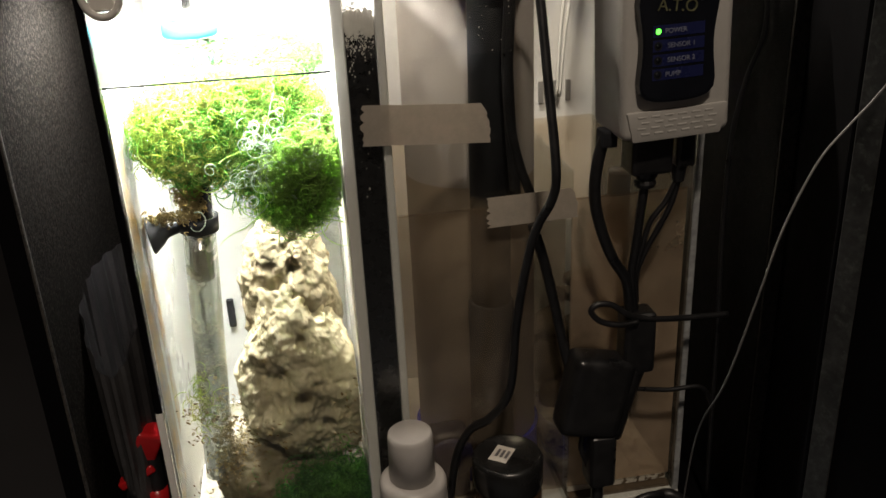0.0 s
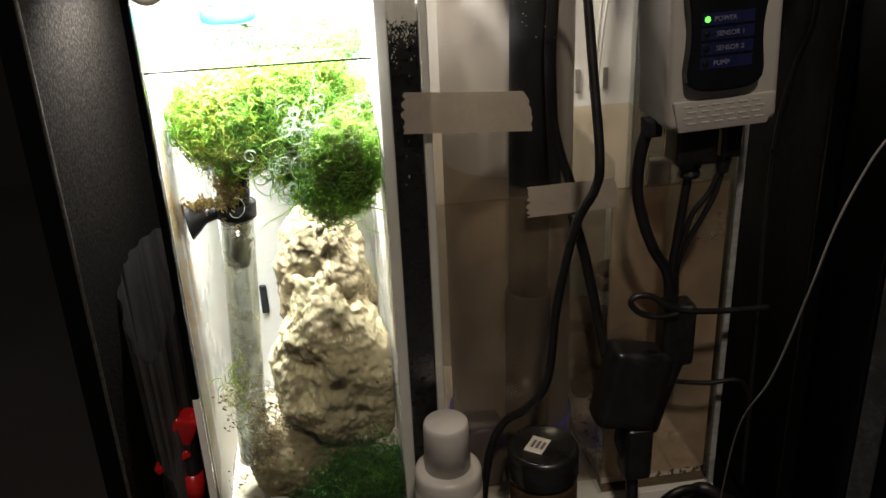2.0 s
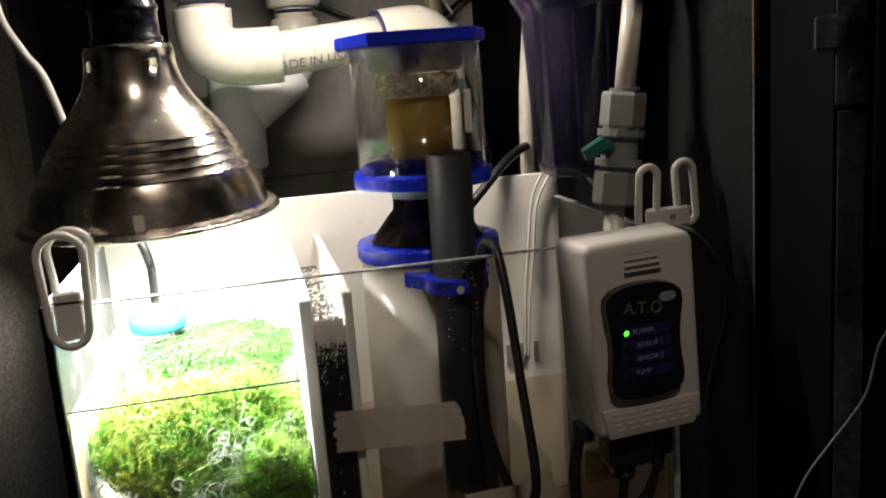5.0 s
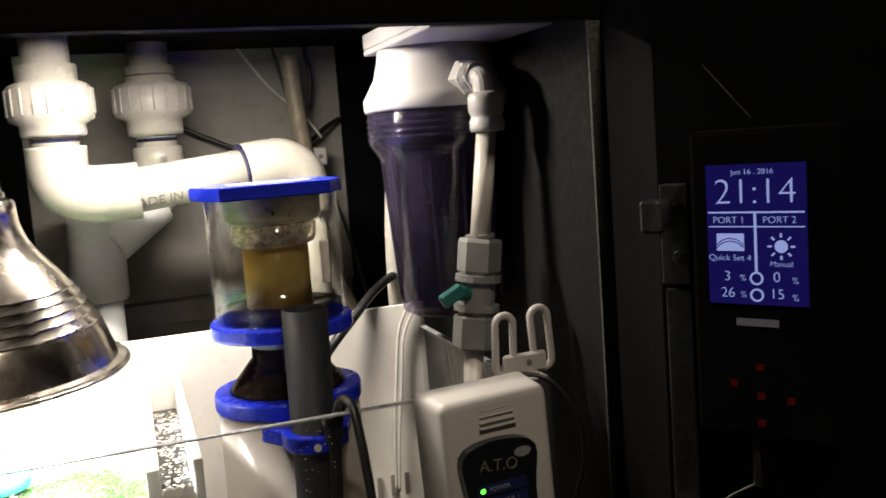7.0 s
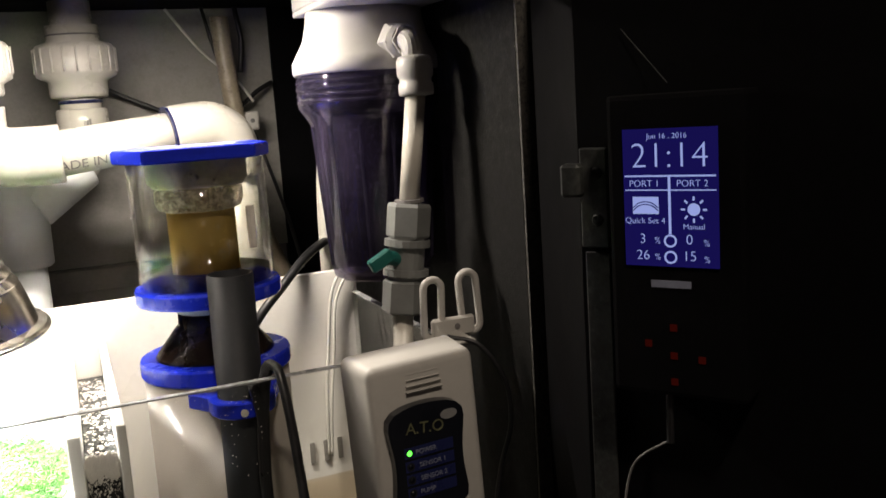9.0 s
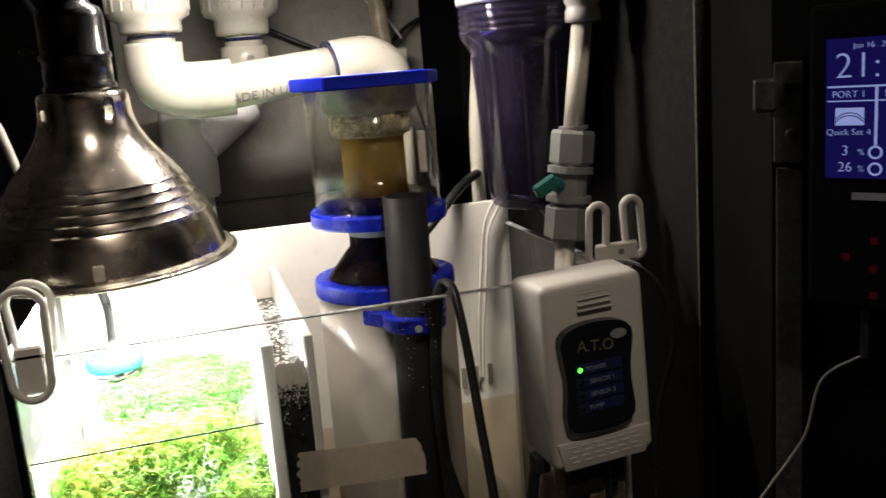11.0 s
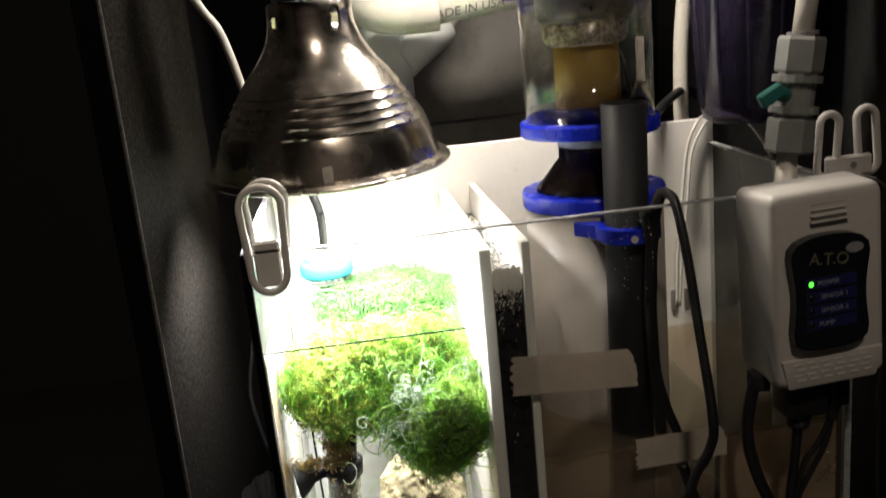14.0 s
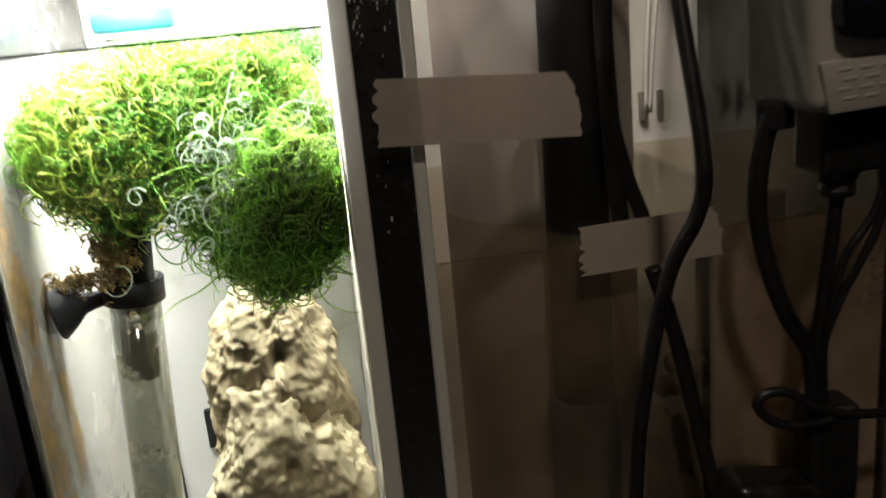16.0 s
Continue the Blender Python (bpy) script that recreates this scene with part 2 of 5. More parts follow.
def weed(name, a, b, thin=0.42):
    m, nt, out = node_mat(name)
    p, t, mx = nt.nodes.new("ShaderNodeBsdfPrincipled"), nt.nodes.new("ShaderNodeBsdfTranslucent"), nt.nodes.new("ShaderNodeMixShader")
    g = nt.nodes.new("ShaderNodeNewGeometry")
    n = noise_node(nt, 28, 4)
    c = mixc(nt, ramp(nt, n.outputs["Fac"], [(0.35, (0, 0, 0)), (0.65, (1, 1, 1))]).outputs[0], a, b)
    c = mixc(nt, 1.0, c, ramp(nt, g.outputs["Random Per Island"], [(0, (0.60,) * 3), (1, (1, 1, 1))]).outputs[0], "MULTIPLY")
    nt.links.new(c, p.inputs["Base Color"])
    nt.links.new(c, t.inputs[0])
    p.inputs["Roughness"].default_value = 0.6
    mx.inputs[0].default_value = thin
    nt.links.new(p.outputs[0], mx.inputs[1])
    nt.links.new(t.outputs[0], mx.inputs[2])
    nt.links.new(mx.outputs[0], out.inputs[0])
    return m


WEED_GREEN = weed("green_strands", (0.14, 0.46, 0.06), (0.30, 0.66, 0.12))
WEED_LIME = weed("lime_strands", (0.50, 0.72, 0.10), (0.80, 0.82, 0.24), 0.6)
# Darker copy of the green; shade low on the ball is in its colour.
WEED_SHADED = weed("shaded_green_strands", (0.09, 0.36, 0.06), (0.18, 0.50, 0.11))
WEED_PALE = weed("pale_strands", (0.66, 0.82, 0.62), (0.82, 0.90, 0.80), 0.65)
# Brighter copy for outer threads, making up for weak light on the front.
WEED_BRIGHT = weed("bright_green_strands", (0.46, 0.82, 0.16), (0.68, 0.92, 0.30), 0.65)


# ---- builders ----
def part(name, bm, material, parent=None, label="", smooth=False):
    me = bpy.data.meshes.new(name)
    bm.to_mesh(me)
    bm.free()
    if smooth:
        me.shade_smooth()
    me.materials.append(material)
    ob = new(name, me)
    if parent:
        ob.parent = parent
        ob.matrix_parent_inverse = Matrix.Translation(-parent.location) if parent.type == "EMPTY" else Matrix()
    if label:
        ob["label"] = label
    return ob


def thing(name, at, label, category, group=""):
    e = new(name)
    e.location = at
    e.empty_display_size = 0.02
    return tagged(e, label, category, group)


def structure(name, bm, material, label="", smooth=False):
    return tagged(part(name, bm, material, None, label, smooth), kind="structure")


def box(x0, y0, z0, x1, y1, z1, bevel=0.0, segs=2, m=None):
    bm = bmesh.new()
    bmesh.ops.create_cube(bm, size=1)
    for v in bm.verts:
        v.co = Vector(((x0 + x1) / 2 + v.co.x * (x1 - x0), (y0 + y1) / 2 + v.co.y * (y1 - y0), (z0 + z1) / 2 + v.co.z * (z1 - z0)))
    if bevel:
        bmesh.ops.bevel(bm, geom=bm.edges[:], offset=bevel, segments=segs, affect="EDGES", profile=0.6)
    if m:
        bm.transform(m)
    return bm


def lathe(profile, segs=40, m=None, close=False):
    """A turned body from (radius, height) pairs."""
    bm = bmesh.new()
    rings = []
    for r, z in profile:
        if r < 1e-6:
            rings.append([bm.verts.new((0, 0, z))])
        else:
            rings.append([bm.verts.new((r * math.cos(2 * math.pi * i / segs), r * math.sin(2 * math.pi * i / segs), z)) for i in range(segs)])
    pairs = list(zip(rings, rings[1:])) + ([(rings[-1], rings[0])] if close else [])
    for a, b in pairs:
        for i in range(segs):
            j = (i + 1) % segs
            q = [a[i % len(a)], a[j % len(a)], b[j % len(b)], b[i % len(b)]]
            q = list(dict.fromkeys(q))
            if len(q) > 2:
                bm.faces.new(q)
    bmesh.ops.recalc_face_normals(bm, faces=bm.faces[:])
    if m:
        bm.transform(m)
    return bm


def at(x, y, z):
    return Matrix.Translation((x, y, z))


def aim(a, b):
    """Turns the z axis from a towards b."""
    d = Vector(b) - Vector(a)
    return Matrix.Translation(a) @ d.to_track_quat("Z", "Y").to_matrix().to_4x4()


def rod(a, b, r, segs=20, bevel=0.0, inner=0.0):
    h = (Vector(b) - Vector(a)).length
    k = min(bevel, r * 0.5)
    if inner:
        prof = [(inner, 0), (r, 0), (r, h), (inner, h)]
        return lathe(prof, segs, aim(a, b), True)
    prof = [(0, 0), (r - k, 0), (r, k), (r, h - k), (r - k, h), (0, h)] if k else [(0, 0), (r, 0), (r, h), (0, h)]
    return lathe(prof, segs, aim(a, b))


def spline(pts, n=8):
    pts = [Vector(p) for p in pts]
    p = [pts[0] * 2 - pts[1]] + pts + [pts[-1] * 2 - pts[-2]]
    out = []
    for i in range(1, len(p) - 2):
        for k in range(n):
            t = k / n
            out.append(0.5 * (2 * p[i] + (p[i + 1] - p[i - 1]) * t + (2 * p[i - 1] - 5 * p[i] + 4 * p[i + 1] - p[i + 2]) * t * t + (3 * p[i] - p[i - 1] - 3 * p[i + 1] + p[i + 2]) * t ** 3))
    return out + [pts[-1]]


def tube(pts, r, segs=10, n=8, smooth=True, flat=1.0, closed=False, bm=None):
    """A cable or bent pipe along the points."""
    path = spline(pts, n) if smooth else [Vector(p) for p in pts]
    if closed:
        path = path[:-1] if (path[0] - path[-1]).length < 1e-5 else path
    bm = bm or bmesh.new()
    rings, up = [], Vector((0.13, 0.9, 0.41))
    for i, p in enumerate(path):
        d = (path[(i + 1) % len(path)] - path[i - 1]) if closed else (path[min(i + 1, len(path) - 1)] - path[max(i - 1, 0)])
        d = d.normalized() if d.length > 1e-9 else Vector((0, 0, 1))
        a = (up - d * up.dot(d)).normalized()
        up = a
        b = d.cross(a)
        rings.append([bm.verts.new(p + (a * math.cos(2 * math.pi * k / segs) * flat + b * math.sin(2 * math.pi * k / segs)) * r) for k in range(segs)])
    for i in range(len(rings) if closed else len(rings) - 1):
        a, b = rings[i], rings[(i + 1) % len(rings)]
        for k in range(segs):
            bm.faces.new((a[k], a[(k + 1) % segs], b[(k + 1) % segs], b[k]))
    if not closed:
        bm.faces.new(rings[0][::-1])
        bm.faces.new(rings[-1])
    return bm


def prism(outline, y0, y1, bevel=0.0, m=None):
    """An outline of (x, z) pairs given thickness from y0 to y1."""
    bm = bmesh.new()
    f = bm.faces.new([bm.verts.new((x, y0, z)) for x, z in outline])
    ex = bmesh.ops.extrude_face_region(bm, geom=[f])
    for v in ex["geom"]:
        if isinstance(v, bmesh.types.BMVert):
            v.co.y = y1
    bmesh.ops.recalc_face_normals(bm, faces=bm.faces[:])
    if bevel:
        bmesh.ops.bevel(bm, geom=bm.edges[:], offset=bevel, segments=2, affect="EDGES")
    if m:
        bm.transform(m)
    return bm


def merged(*bms):
    bm = bmesh.new()
    for b in bms:
        me = bpy.data.meshes.new("tmp")
        b.to_mesh(me)
        b.free()
        bm.from_mesh(me)
        bpy.data.meshes.remove(me)
    return bm


def letters(text, size, m, material, parent, name="lettering", depth=0.0002, thin=0.0):
    cu = bpy.data.curves.new(name, "FONT")
    cu.body, cu.size, cu.extrude, cu.align_x, cu.align_y = text, size, depth, "CENTER", "CENTER"
    cu.offset = -thin * size
    ob = bpy.data.objects.new(name, cu)
    me = bpy.data.meshes.new_from_object(ob)
    bpy.data.objects.remove(ob)
    me.transform(m)
    me.materials.clear()
    me.materials.append(material)
    o = new(name, me)
    if parent:
        o.parent = parent
        o.matrix_parent_inverse = Matrix.Translation(-parent.location) if parent.type == "EMPTY" else Matrix()
    return o


def facing(x, y, z, yaw=0, pitch=0):
    """Text laid on a front that looks towards -y."""
    return pose(x, y, z, 90 + pitch, 0, yaw)


# ---- room and cabinet ----
XL, XR, YF, YB, ZC = -0.207, 0.388, 0.645, 1.26, 0.886   # inner faces of the cabinet
structure("floor", box(-2.2, -2.2, -0.14, 2.2, 2.2, -0.10), ROOM, "dark room floor in front of the cabinet")
# South wall and ceiling, out of view, are paler to bounce fill light.
structure("wall_south", box(-2.2, -2.3, -0.1, 2.2, -2.2, 2.4), ROOM_BOUNCE)
structure("wall_north", box(-2.2, 2.2, -0.1, 2.2, 2.3, 2.4), ROOM)
structure("wall_west", box(-2.3, -2.2, -0.1, -2.2, 2.2, 2.4), ROOM)
structure("wall_east", box(2.2, -2.2, -0.1, 2.3, 2.2, 2.4), ROOM)
structure("ceiling", box(-2.2, -2.2, 2.4, 2.2, 2.2, 2.5), ROOM_BOUNCE)

cab = thing("aquarium_cabinet", (0.09, 0.95, -0.10), "black painted plywood aquarium cabinet with worn edges, standing open", "cabinet")
part("bottom", box(XL - 0.02, YF, -0.10, XR + 0.02, YB + 0.02, 0.0), DARK, cab)
part("side_panel", box(XL - 0.018, YF + 0.004, 0.0, XL, 1.005, ZC), BLACK_PAINT, cab, "black side panel with grey dust specks")
part("rear_post", box(XL - 0.018, 1.008, 0.0, XL - 0.006, YB, ZC), DARK, cab)
part("panel_edge", box(XL - 0.018, YF, 0.0, XL - 0.0025, YF + 0.003, ZC), DARK, cab, "black painted board edge")
part("worn_corner", box(XL - 0.0022, YF - 0.0003, 0.0, XL + 0.0003, YF + 0.0036, ZC, 0.0008, 1), EDGE_WOOD, cab, "worn corner with the paint rubbed off")
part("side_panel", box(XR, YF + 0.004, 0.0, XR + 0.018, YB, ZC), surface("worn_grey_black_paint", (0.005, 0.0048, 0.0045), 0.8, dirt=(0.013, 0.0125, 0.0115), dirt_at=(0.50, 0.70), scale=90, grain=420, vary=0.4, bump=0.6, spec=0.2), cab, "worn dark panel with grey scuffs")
part("panel_edge", box(XR, YF, 0.0, XR + 0.018, YF + 0.003, ZC), EDGE_WOOD, cab, "worn raw board edge")
part("back_panel", box(-0.075 + 0.0005, YB, 0.56, 0.335, YB + 0.012, ZC), BACK_GREY, cab, "grey back board")
part("back_panel", box(XL - 0.018, YB - 0.006, 0.56, -0.075, YB + 0.012, ZC), DARK, cab, "black left part of the back board")
part("back_panel", box(0.3355, YB - 0.004, 0.0, XR, YB + 0.012, ZC), DARK, cab)
part("back_panel", box(XL - 0.018, YB, 0.0, 0.335, YB + 0.012, 0.527), BACK_GREY, cab)
part("back_rail", box(XL - 0.006, YB - 0.012, 0.528, 0.30, YB + 0.01, 0.558, 0.002), BACK_GREY, cab, "pale ledge along the back board")
part("front_rail", box(XL - 0.018, YF - 0.002, 0.828, XR + 0.018, YF + 0.016, 0.96, 0.002), DARK, cab, "black front rail")
part("top", box(XL - 0.018, YF + 0.018, ZC, XR + 0.018, YB + 0.02, ZC + 0.02), DARK, cab)

# bi-fold door on the right, with the lighting controller on its inner side
HA, HB = Vector((0.398, 0.640, 0)), Vector((0.346, 0.4715, 0))
DU = Vector((0.545, -0.838, 0)).normalized()   # along the open leaf
DN = Vector((-0.838, -0.545, 0)).normalized()  # out of its face


def leaf(o, u, w, z0, z1, thick=0.016):
    n = Vector((u.y, -u.x, 0))
    ang = math.degrees(math.atan2(u.y, u.x))
    return box(0, 0, z0, w, thick, z1, 0.0015, 1, Matrix.Translation(o) @ pose(0, 0, 0, 0, 0, ang))


door = thing("door_1", (HB.x, HB.y, 0.02), "black bi-fold cabinet door, standing open", "door")
door["kind"] = "structure"
part("door_leaf", leaf(HA, (HB - HA).normalized(), (HB - HA).length - 0.004, 0.02, 0.84), DARK, door)
part("door_leaf", leaf(HB - DU * 0.016, DU, 0.286, 0.02, 0.84), DARK, door)
TURN_D = math.degrees(math.atan2(DU.y, DU.x))


def on_door(k, z, out=0.0):
    return Matrix.Translation(HB + DU * k + DN * out + Vector((0, 0, z))) @ pose(0, 0, 0, 0, 0, TURN_D)


hinge = part("hinge", merged(box(0.000, -0.005, -0.030, 0.018, -0.0005, 0.030, 0.001, 1, on_door(-0.012, 0.678)), box(-0.010, -0.012, -0.010, 0.003, -0.002, 0.010, 0.002, 1, on_door(-0.012, 0.689))), HINGE, door, "dark steel hinge plate")
for sz in (0.665, 0.693):
    part("screw", merged(lathe([(0, 0.0062), (0.0030, 0.0060), (0.0042, 0.0045), (0.0042, 0)], 14, on_door(-0.001, sz) @ pose(0, 0, 0, 90, 0, 0)), box(-0.0026, -0.0070, -0.0005, 0.0026, -0.0060, 0.0005, 0, 1, on_door(-0.001, sz) @ pose(0, 0, 0, 0, 40, 0)), box(-0.0026, -0.0071, -0.0005, 0.0026, -0.0061, 0.0005, 0, 1, on_door(-0.001, sz) @ pose(0, 0, 0, 0, 130, 0))), HINGE, hinge)
part("edge_strip", box(0.003, -0.0025, 0.03, 0.019, -0.0005, 0.645, 0.0006, 1, on_door(-0.014, 0.0)), HINGE, door, "dull dark metal strip along the leaf")
part("cobweb_thread", tube([on_door(0.016, 0.775, 0.002).translation, on_door(0.032, 0.757, 0.005).translation, on_door(0.046, 0.743, 0.012).translation], 0.00025, 5, 4), HINGE, door, "grey dusty thread")

# ---- lighting controller on the door ----
K0 = 0.0268   # where the screen starts along the leaf
SW, SH, SZ = 0.0520, 0.0750, 0.6815


def con(x, z, out):
    return on_door(K0 + x, SZ + z, out + 0.018)


ctl = thing("lighting_controller", tuple(con(SW / 2, 0, 0.008).translation), "black lighting controller with a lit blue screen, fixed on the door", "controller")
part("housing", box(-0.010, -0.012, -0.112, SW + 0.014, 0.0175, 0.056, 0.003, 2, con(0, 0, 0)), DARK, ctl)
part("screen", box(0, -0.0132, -SH / 2, SW, -0.0122, SH / 2, 0, 1, con(0, 0, 0)), SCREEN, ctl, "glowing blue display")


def scr_text(t, x, z, size):
    letters(t, size, con(x, z, 0.0136) @ pose(0, 0, 0, 90, 0, 0), SCREEN_TXT, ctl, "screen_lettering", thin=0.020)


def scr_bar(x0, z0, x1, z1):
    part("screen_line", box(x0, -0.0137, z0, x1, -0.0133, z1, 0, 1, con(0, 0, 0)), SCREEN_TXT, ctl)


scr_text("Jun 16 . 2016", SW * 0.48, SH * 0.445, 0.0042)
scr_text("21:14", SW * 0.5, SH * 0.30, 0.0196)
scr_text("PORT 1", SW * 0.23, SH * 0.105, 0.0052)
scr_text("PORT 2", SW * 0.74, SH * 0.105, 0.0052)
scr_text("Quick Set 4", SW * 0.23, -SH * 0.165, 0.0048)
scr_text("Manual", SW * 0.75, -SH * 0.205, 0.0042)
scr_text("3", SW * 0.20, -SH * 0.30, 0.0078)
scr_text("26", SW * 0.20, -SH * 0.42, 0.0078)
scr_text("%", SW * 0.36, -SH * 0.31, 0.005)
scr_text("%", SW * 0.36, -SH * 0.43, 0.005)
scr_text("0", SW * 0.70, -SH * 0.30, 0.0078)
scr_text("15", SW * 0.70, -SH * 0.42, 0.0078)
scr_text("%", SW * 0.88, -SH * 0.32, 0.005)
scr_text("%", SW * 0.88, -SH * 0.44, 0.005)
scr_bar(0.001, SH * 0.155, SW - 0.001, SH * 0.167)
scr_bar(0.001, SH * 0.055, SW - 0.001, SH * 0.063)
scr_bar(SW * 0.485, -SH * 0.26, SW * 0.51, SH * 0.16)
scr_bar(SW * 0.10, -SH * 0.115, SW * 0.38, SH * 0.01)
for cz in (-0.090, -0.070):
    part("screen_curve", tube([(SW * (0.105 + 0.27 * f), -0.0139, SH * (cz + 0.045 * math.sin(math.pi * f) ** 0.7)) for f in (0.0, 0.15, 0.3, 0.5, 0.7, 0.85, 1.0)], 0.0003, 5, 3), SCREEN, ctl).data.transform(con(0, 0, 0))
sun_icon = [lathe([(0, 0.0002), (0.0034, 0.0002), (0.0034, 0)], 20, con(SW * 0.75, -SH * 0.08, 0.0133) @ pose(0, 0, 0, 90, 0, 0))]
for i in range(8):
    a = i * math.pi / 4
    sun_icon.append(box(-0.0005, -0.0003, 0.0048, 0.0005, 0, 0.0070, 0, 1, con(SW * 0.75, -SH * 0.08, 0.0134) @ pose(0, 0, 0, 0, math.degrees(a), 0)))
part("screen_icon", merged(*sun_icon), SCREEN_TXT, ctl)
for zz in (-0.31, -0.43):
    part("screen_icon", lathe([(0.0026, 0), (0.0036, 0), (0.0036, 0.0003), (0.0026, 0.0003)], 18, con(SW * 0.497, SH * zz, 0.0134) @ pose(0, 0, 0, 90, 0, 0), True), SCREEN_TXT, ctl)
part("maker_mark", box(SW * 0.27, -0.0125, -0.0495, SW * 0.70, -0.0121, -0.0455, 0, 1, con(0, 0, 0)), LABEL_TEXT, ctl)
for kx, kz in ((0.5, -0.072), (0.5, -0.088), (0.22, -0.082), (0.80, -0.089), (0.5, -0.103)):
    part("touch_key", box(SW * kx - 0.002, -0.0125, kz - 0.002, SW * kx + 0.002, -0.0121, kz + 0.002, 0, 1, con(0, 0, 0)), RED_KEY, ctl)
wire = thing("dangling_wire", tuple(con(0.04, -0.115, 0.004).translation), "thin grey cord hanging from the lighting controller", "cord")
cp = con(0.020, -0.112, 0.004).translation
part("plug", rod(cp + Vector((0, 0, 0.001)), cp + Vector((-0.001, -0.001, -0.030)), 0.0022, 10), CABLE, wire)
part("cord", tube([cp + Vector((-0.001, -0.001, -0.028)), (0.343, 0.443, 0.520), (0.338, 0.450, 0.485), (0.329, 0.454, 0.467), (0.316, 0.455, 0.452), (0.299, 0.455, 0.431), (0.282, 0.455, 0.391), (0.272, 0.456, 0.350), (0.268, 0.48, 0.27), (0.285, 0.55, 0.17), (0.300, 0.60, 0.002)], 0.0007, 8), surface("dull_cord", (0.16, 0.155, 0.15), 0.5, scale=40), wire, smooth=True)

# ---- sump ----
X0, X1, Y0, Y1, ZT = -0.149, 0.338, 0.680, 0.962, 0.541
sump = thing("sump_tank", (0.09, 0.82, 0.0), "clear acrylic sump tank with white inner panels, half full of water", "aquarium sump")
part("base_plate", box(X0, Y0, 0.0, X1, Y1, 0.012), WHITE_ACRYLIC, sump)
part("front_pane", box(X0 + 0.0065, Y0, 0.0125, X1 - 0.0065, Y0 + 0.006, ZT - 0.0015), GLASS, sump, "clear front pane")
part("front_rim", box(X0 + 0.0065, Y0, ZT - 0.0012, X1 - 0.0065, Y0 + 0.006, ZT), GLASS_EDGE, sump)
part("side_pane", box(X1 - 0.006, Y0, 0.0125, X1, Y1 - 0.0065, ZT - 0.0015), GLASS, sump)
# Made opaque and dark so the lamp throws no light on the cabinet wall.
part("side_pane", box(X0, Y0 + 0.0065, 0.0125, X0 + 0.006, Y1 - 0.0065, ZT - 0.0015), OPAQUE_PANE, sump, "dark side pane made opaque against lamplight, clouded inside")
part("side_rim", box(X0, Y0 + 0.0065, ZT - 0.0012, X0 + 0.006, Y1 - 0.0065, ZT), GLASS_EDGE, sump)
part("side_rim", box(X1 - 0.006, Y0 + 0.0065, ZT - 0.0012, X1, Y1 - 0.0065, ZT), GLASS_EDGE, sump)
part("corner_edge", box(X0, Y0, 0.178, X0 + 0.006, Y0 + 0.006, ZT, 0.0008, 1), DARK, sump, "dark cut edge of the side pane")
# Same edge painted white low down, for the light guided through the acrylic.
part("corner_edge", box(X0, Y0, 0.0125, X0 + 0.006, Y0 + 0.006, 0.1775), WHITE_ACRYLIC, sump, "lower edge painted white for the light it carries")
part("corner_edge", box(X1 - 0.006, Y0, 0.0125, X1, Y0 + 0.006, ZT, 0.0008, 1), GLASS_EDGE, sump)
part("back_panel", box(X0, Y1 - 0.006, 0.0125, X1, Y1, 0.567, 0.001, 1), WHITE_ACRYLIC, sump, "white back panel")
# Pale sheet below water: the pane's mirrored white interior put into its colour.
part("wet_side", box(X0 + 0.0063, Y0 + 0.0075, 0.013, X0 + 0.0070, Y1 - 0.007, 0.455), REFLECTION_PANE, sump, "pale sheet painting the pane's underwater reflection, stained with brown algae film")
part("baffle", box(0.0305, Y0 + 0.0065, 0.0125, 0.0405, Y1 - 0.0065, 0.522, 0.001, 1), WHITE_ACRYLIC, sump, "white acrylic baffle")
part("baffle", box(0.0645, Y0 + 0.0065, 0.0125, 0.0715, Y1 - 0.0065, 0.525, 0.001, 1), WHITE_ACRYLIC, sump, "white acrylic baffle")
# Solid black fill: the darkness of the unlit gap put into its colour.
part("bubble_trap", box(0.0410, Y0 + 0.010, 0.0125, 0.0640, Y1 - 0.012, 0.494), BLACK_GAP, sump, "black block painting the unlit gap between the baffles, flecked with white")
part("divider", box(0.2205, Y0 + 0.0065, 0.0125, 0.2245, Y1 - 0.0065, 0.36), GLASS, sump)
# overflow slots
part("overflow_slot", merged(*[box(0.268 + i * 0.016, Y1 - 0.0085, 0.352, 0.2735 + i * 0.016, Y1 - 0.0063, 0.376) for i in range(3)]), BACK_GREY, sump)


def plate(x0, y0, x1, y1, z):
    bm = bmesh.new()
    bm.faces.new([bm.verts.new(p) for p in ((x0, y0, z), (x1, y0, z), (x1, y1, z), (x0, y1, z))])
    return bm


def upright(x0, x1, y, z0, z1):
    bm = bmesh.new()
    bm.faces.new([bm.verts.new(p) for p in ((x0, y, z0), (x1, y, z0), (x1, y, z1), (x0, y, z1))])
    return bm


tagged(part("refuge_water", plate(X0 + 0.0075, Y0 + 0.0066, 0.0300, Y1 - 0.007, 0.460), WATER), "clear water face in the lit compartment", "water", kind="structure")
tagged(part("skimmer_water", plate(0.0720, Y0 + 0.0066, X1 - 0.0066, Y1 - 0.007, 0.334), MURK), "dim brownish water face", "water", kind="structure")
tagged(part("murk", upright(0.0720, 0.2200, 0.6925, 0.026, 0.3332), VEIL_DIM), "cloudy water sheet round the skimmer, painted dimmer for its shade", "water", kind="structure")
tagged(part("murk", upright(0.2250, X1 - 0.0066, 0.6925, 0.026, 0.3332), VEIL), "cloudy brown water sheet over the tiles, its warm glow painted in", "water", kind="structure")
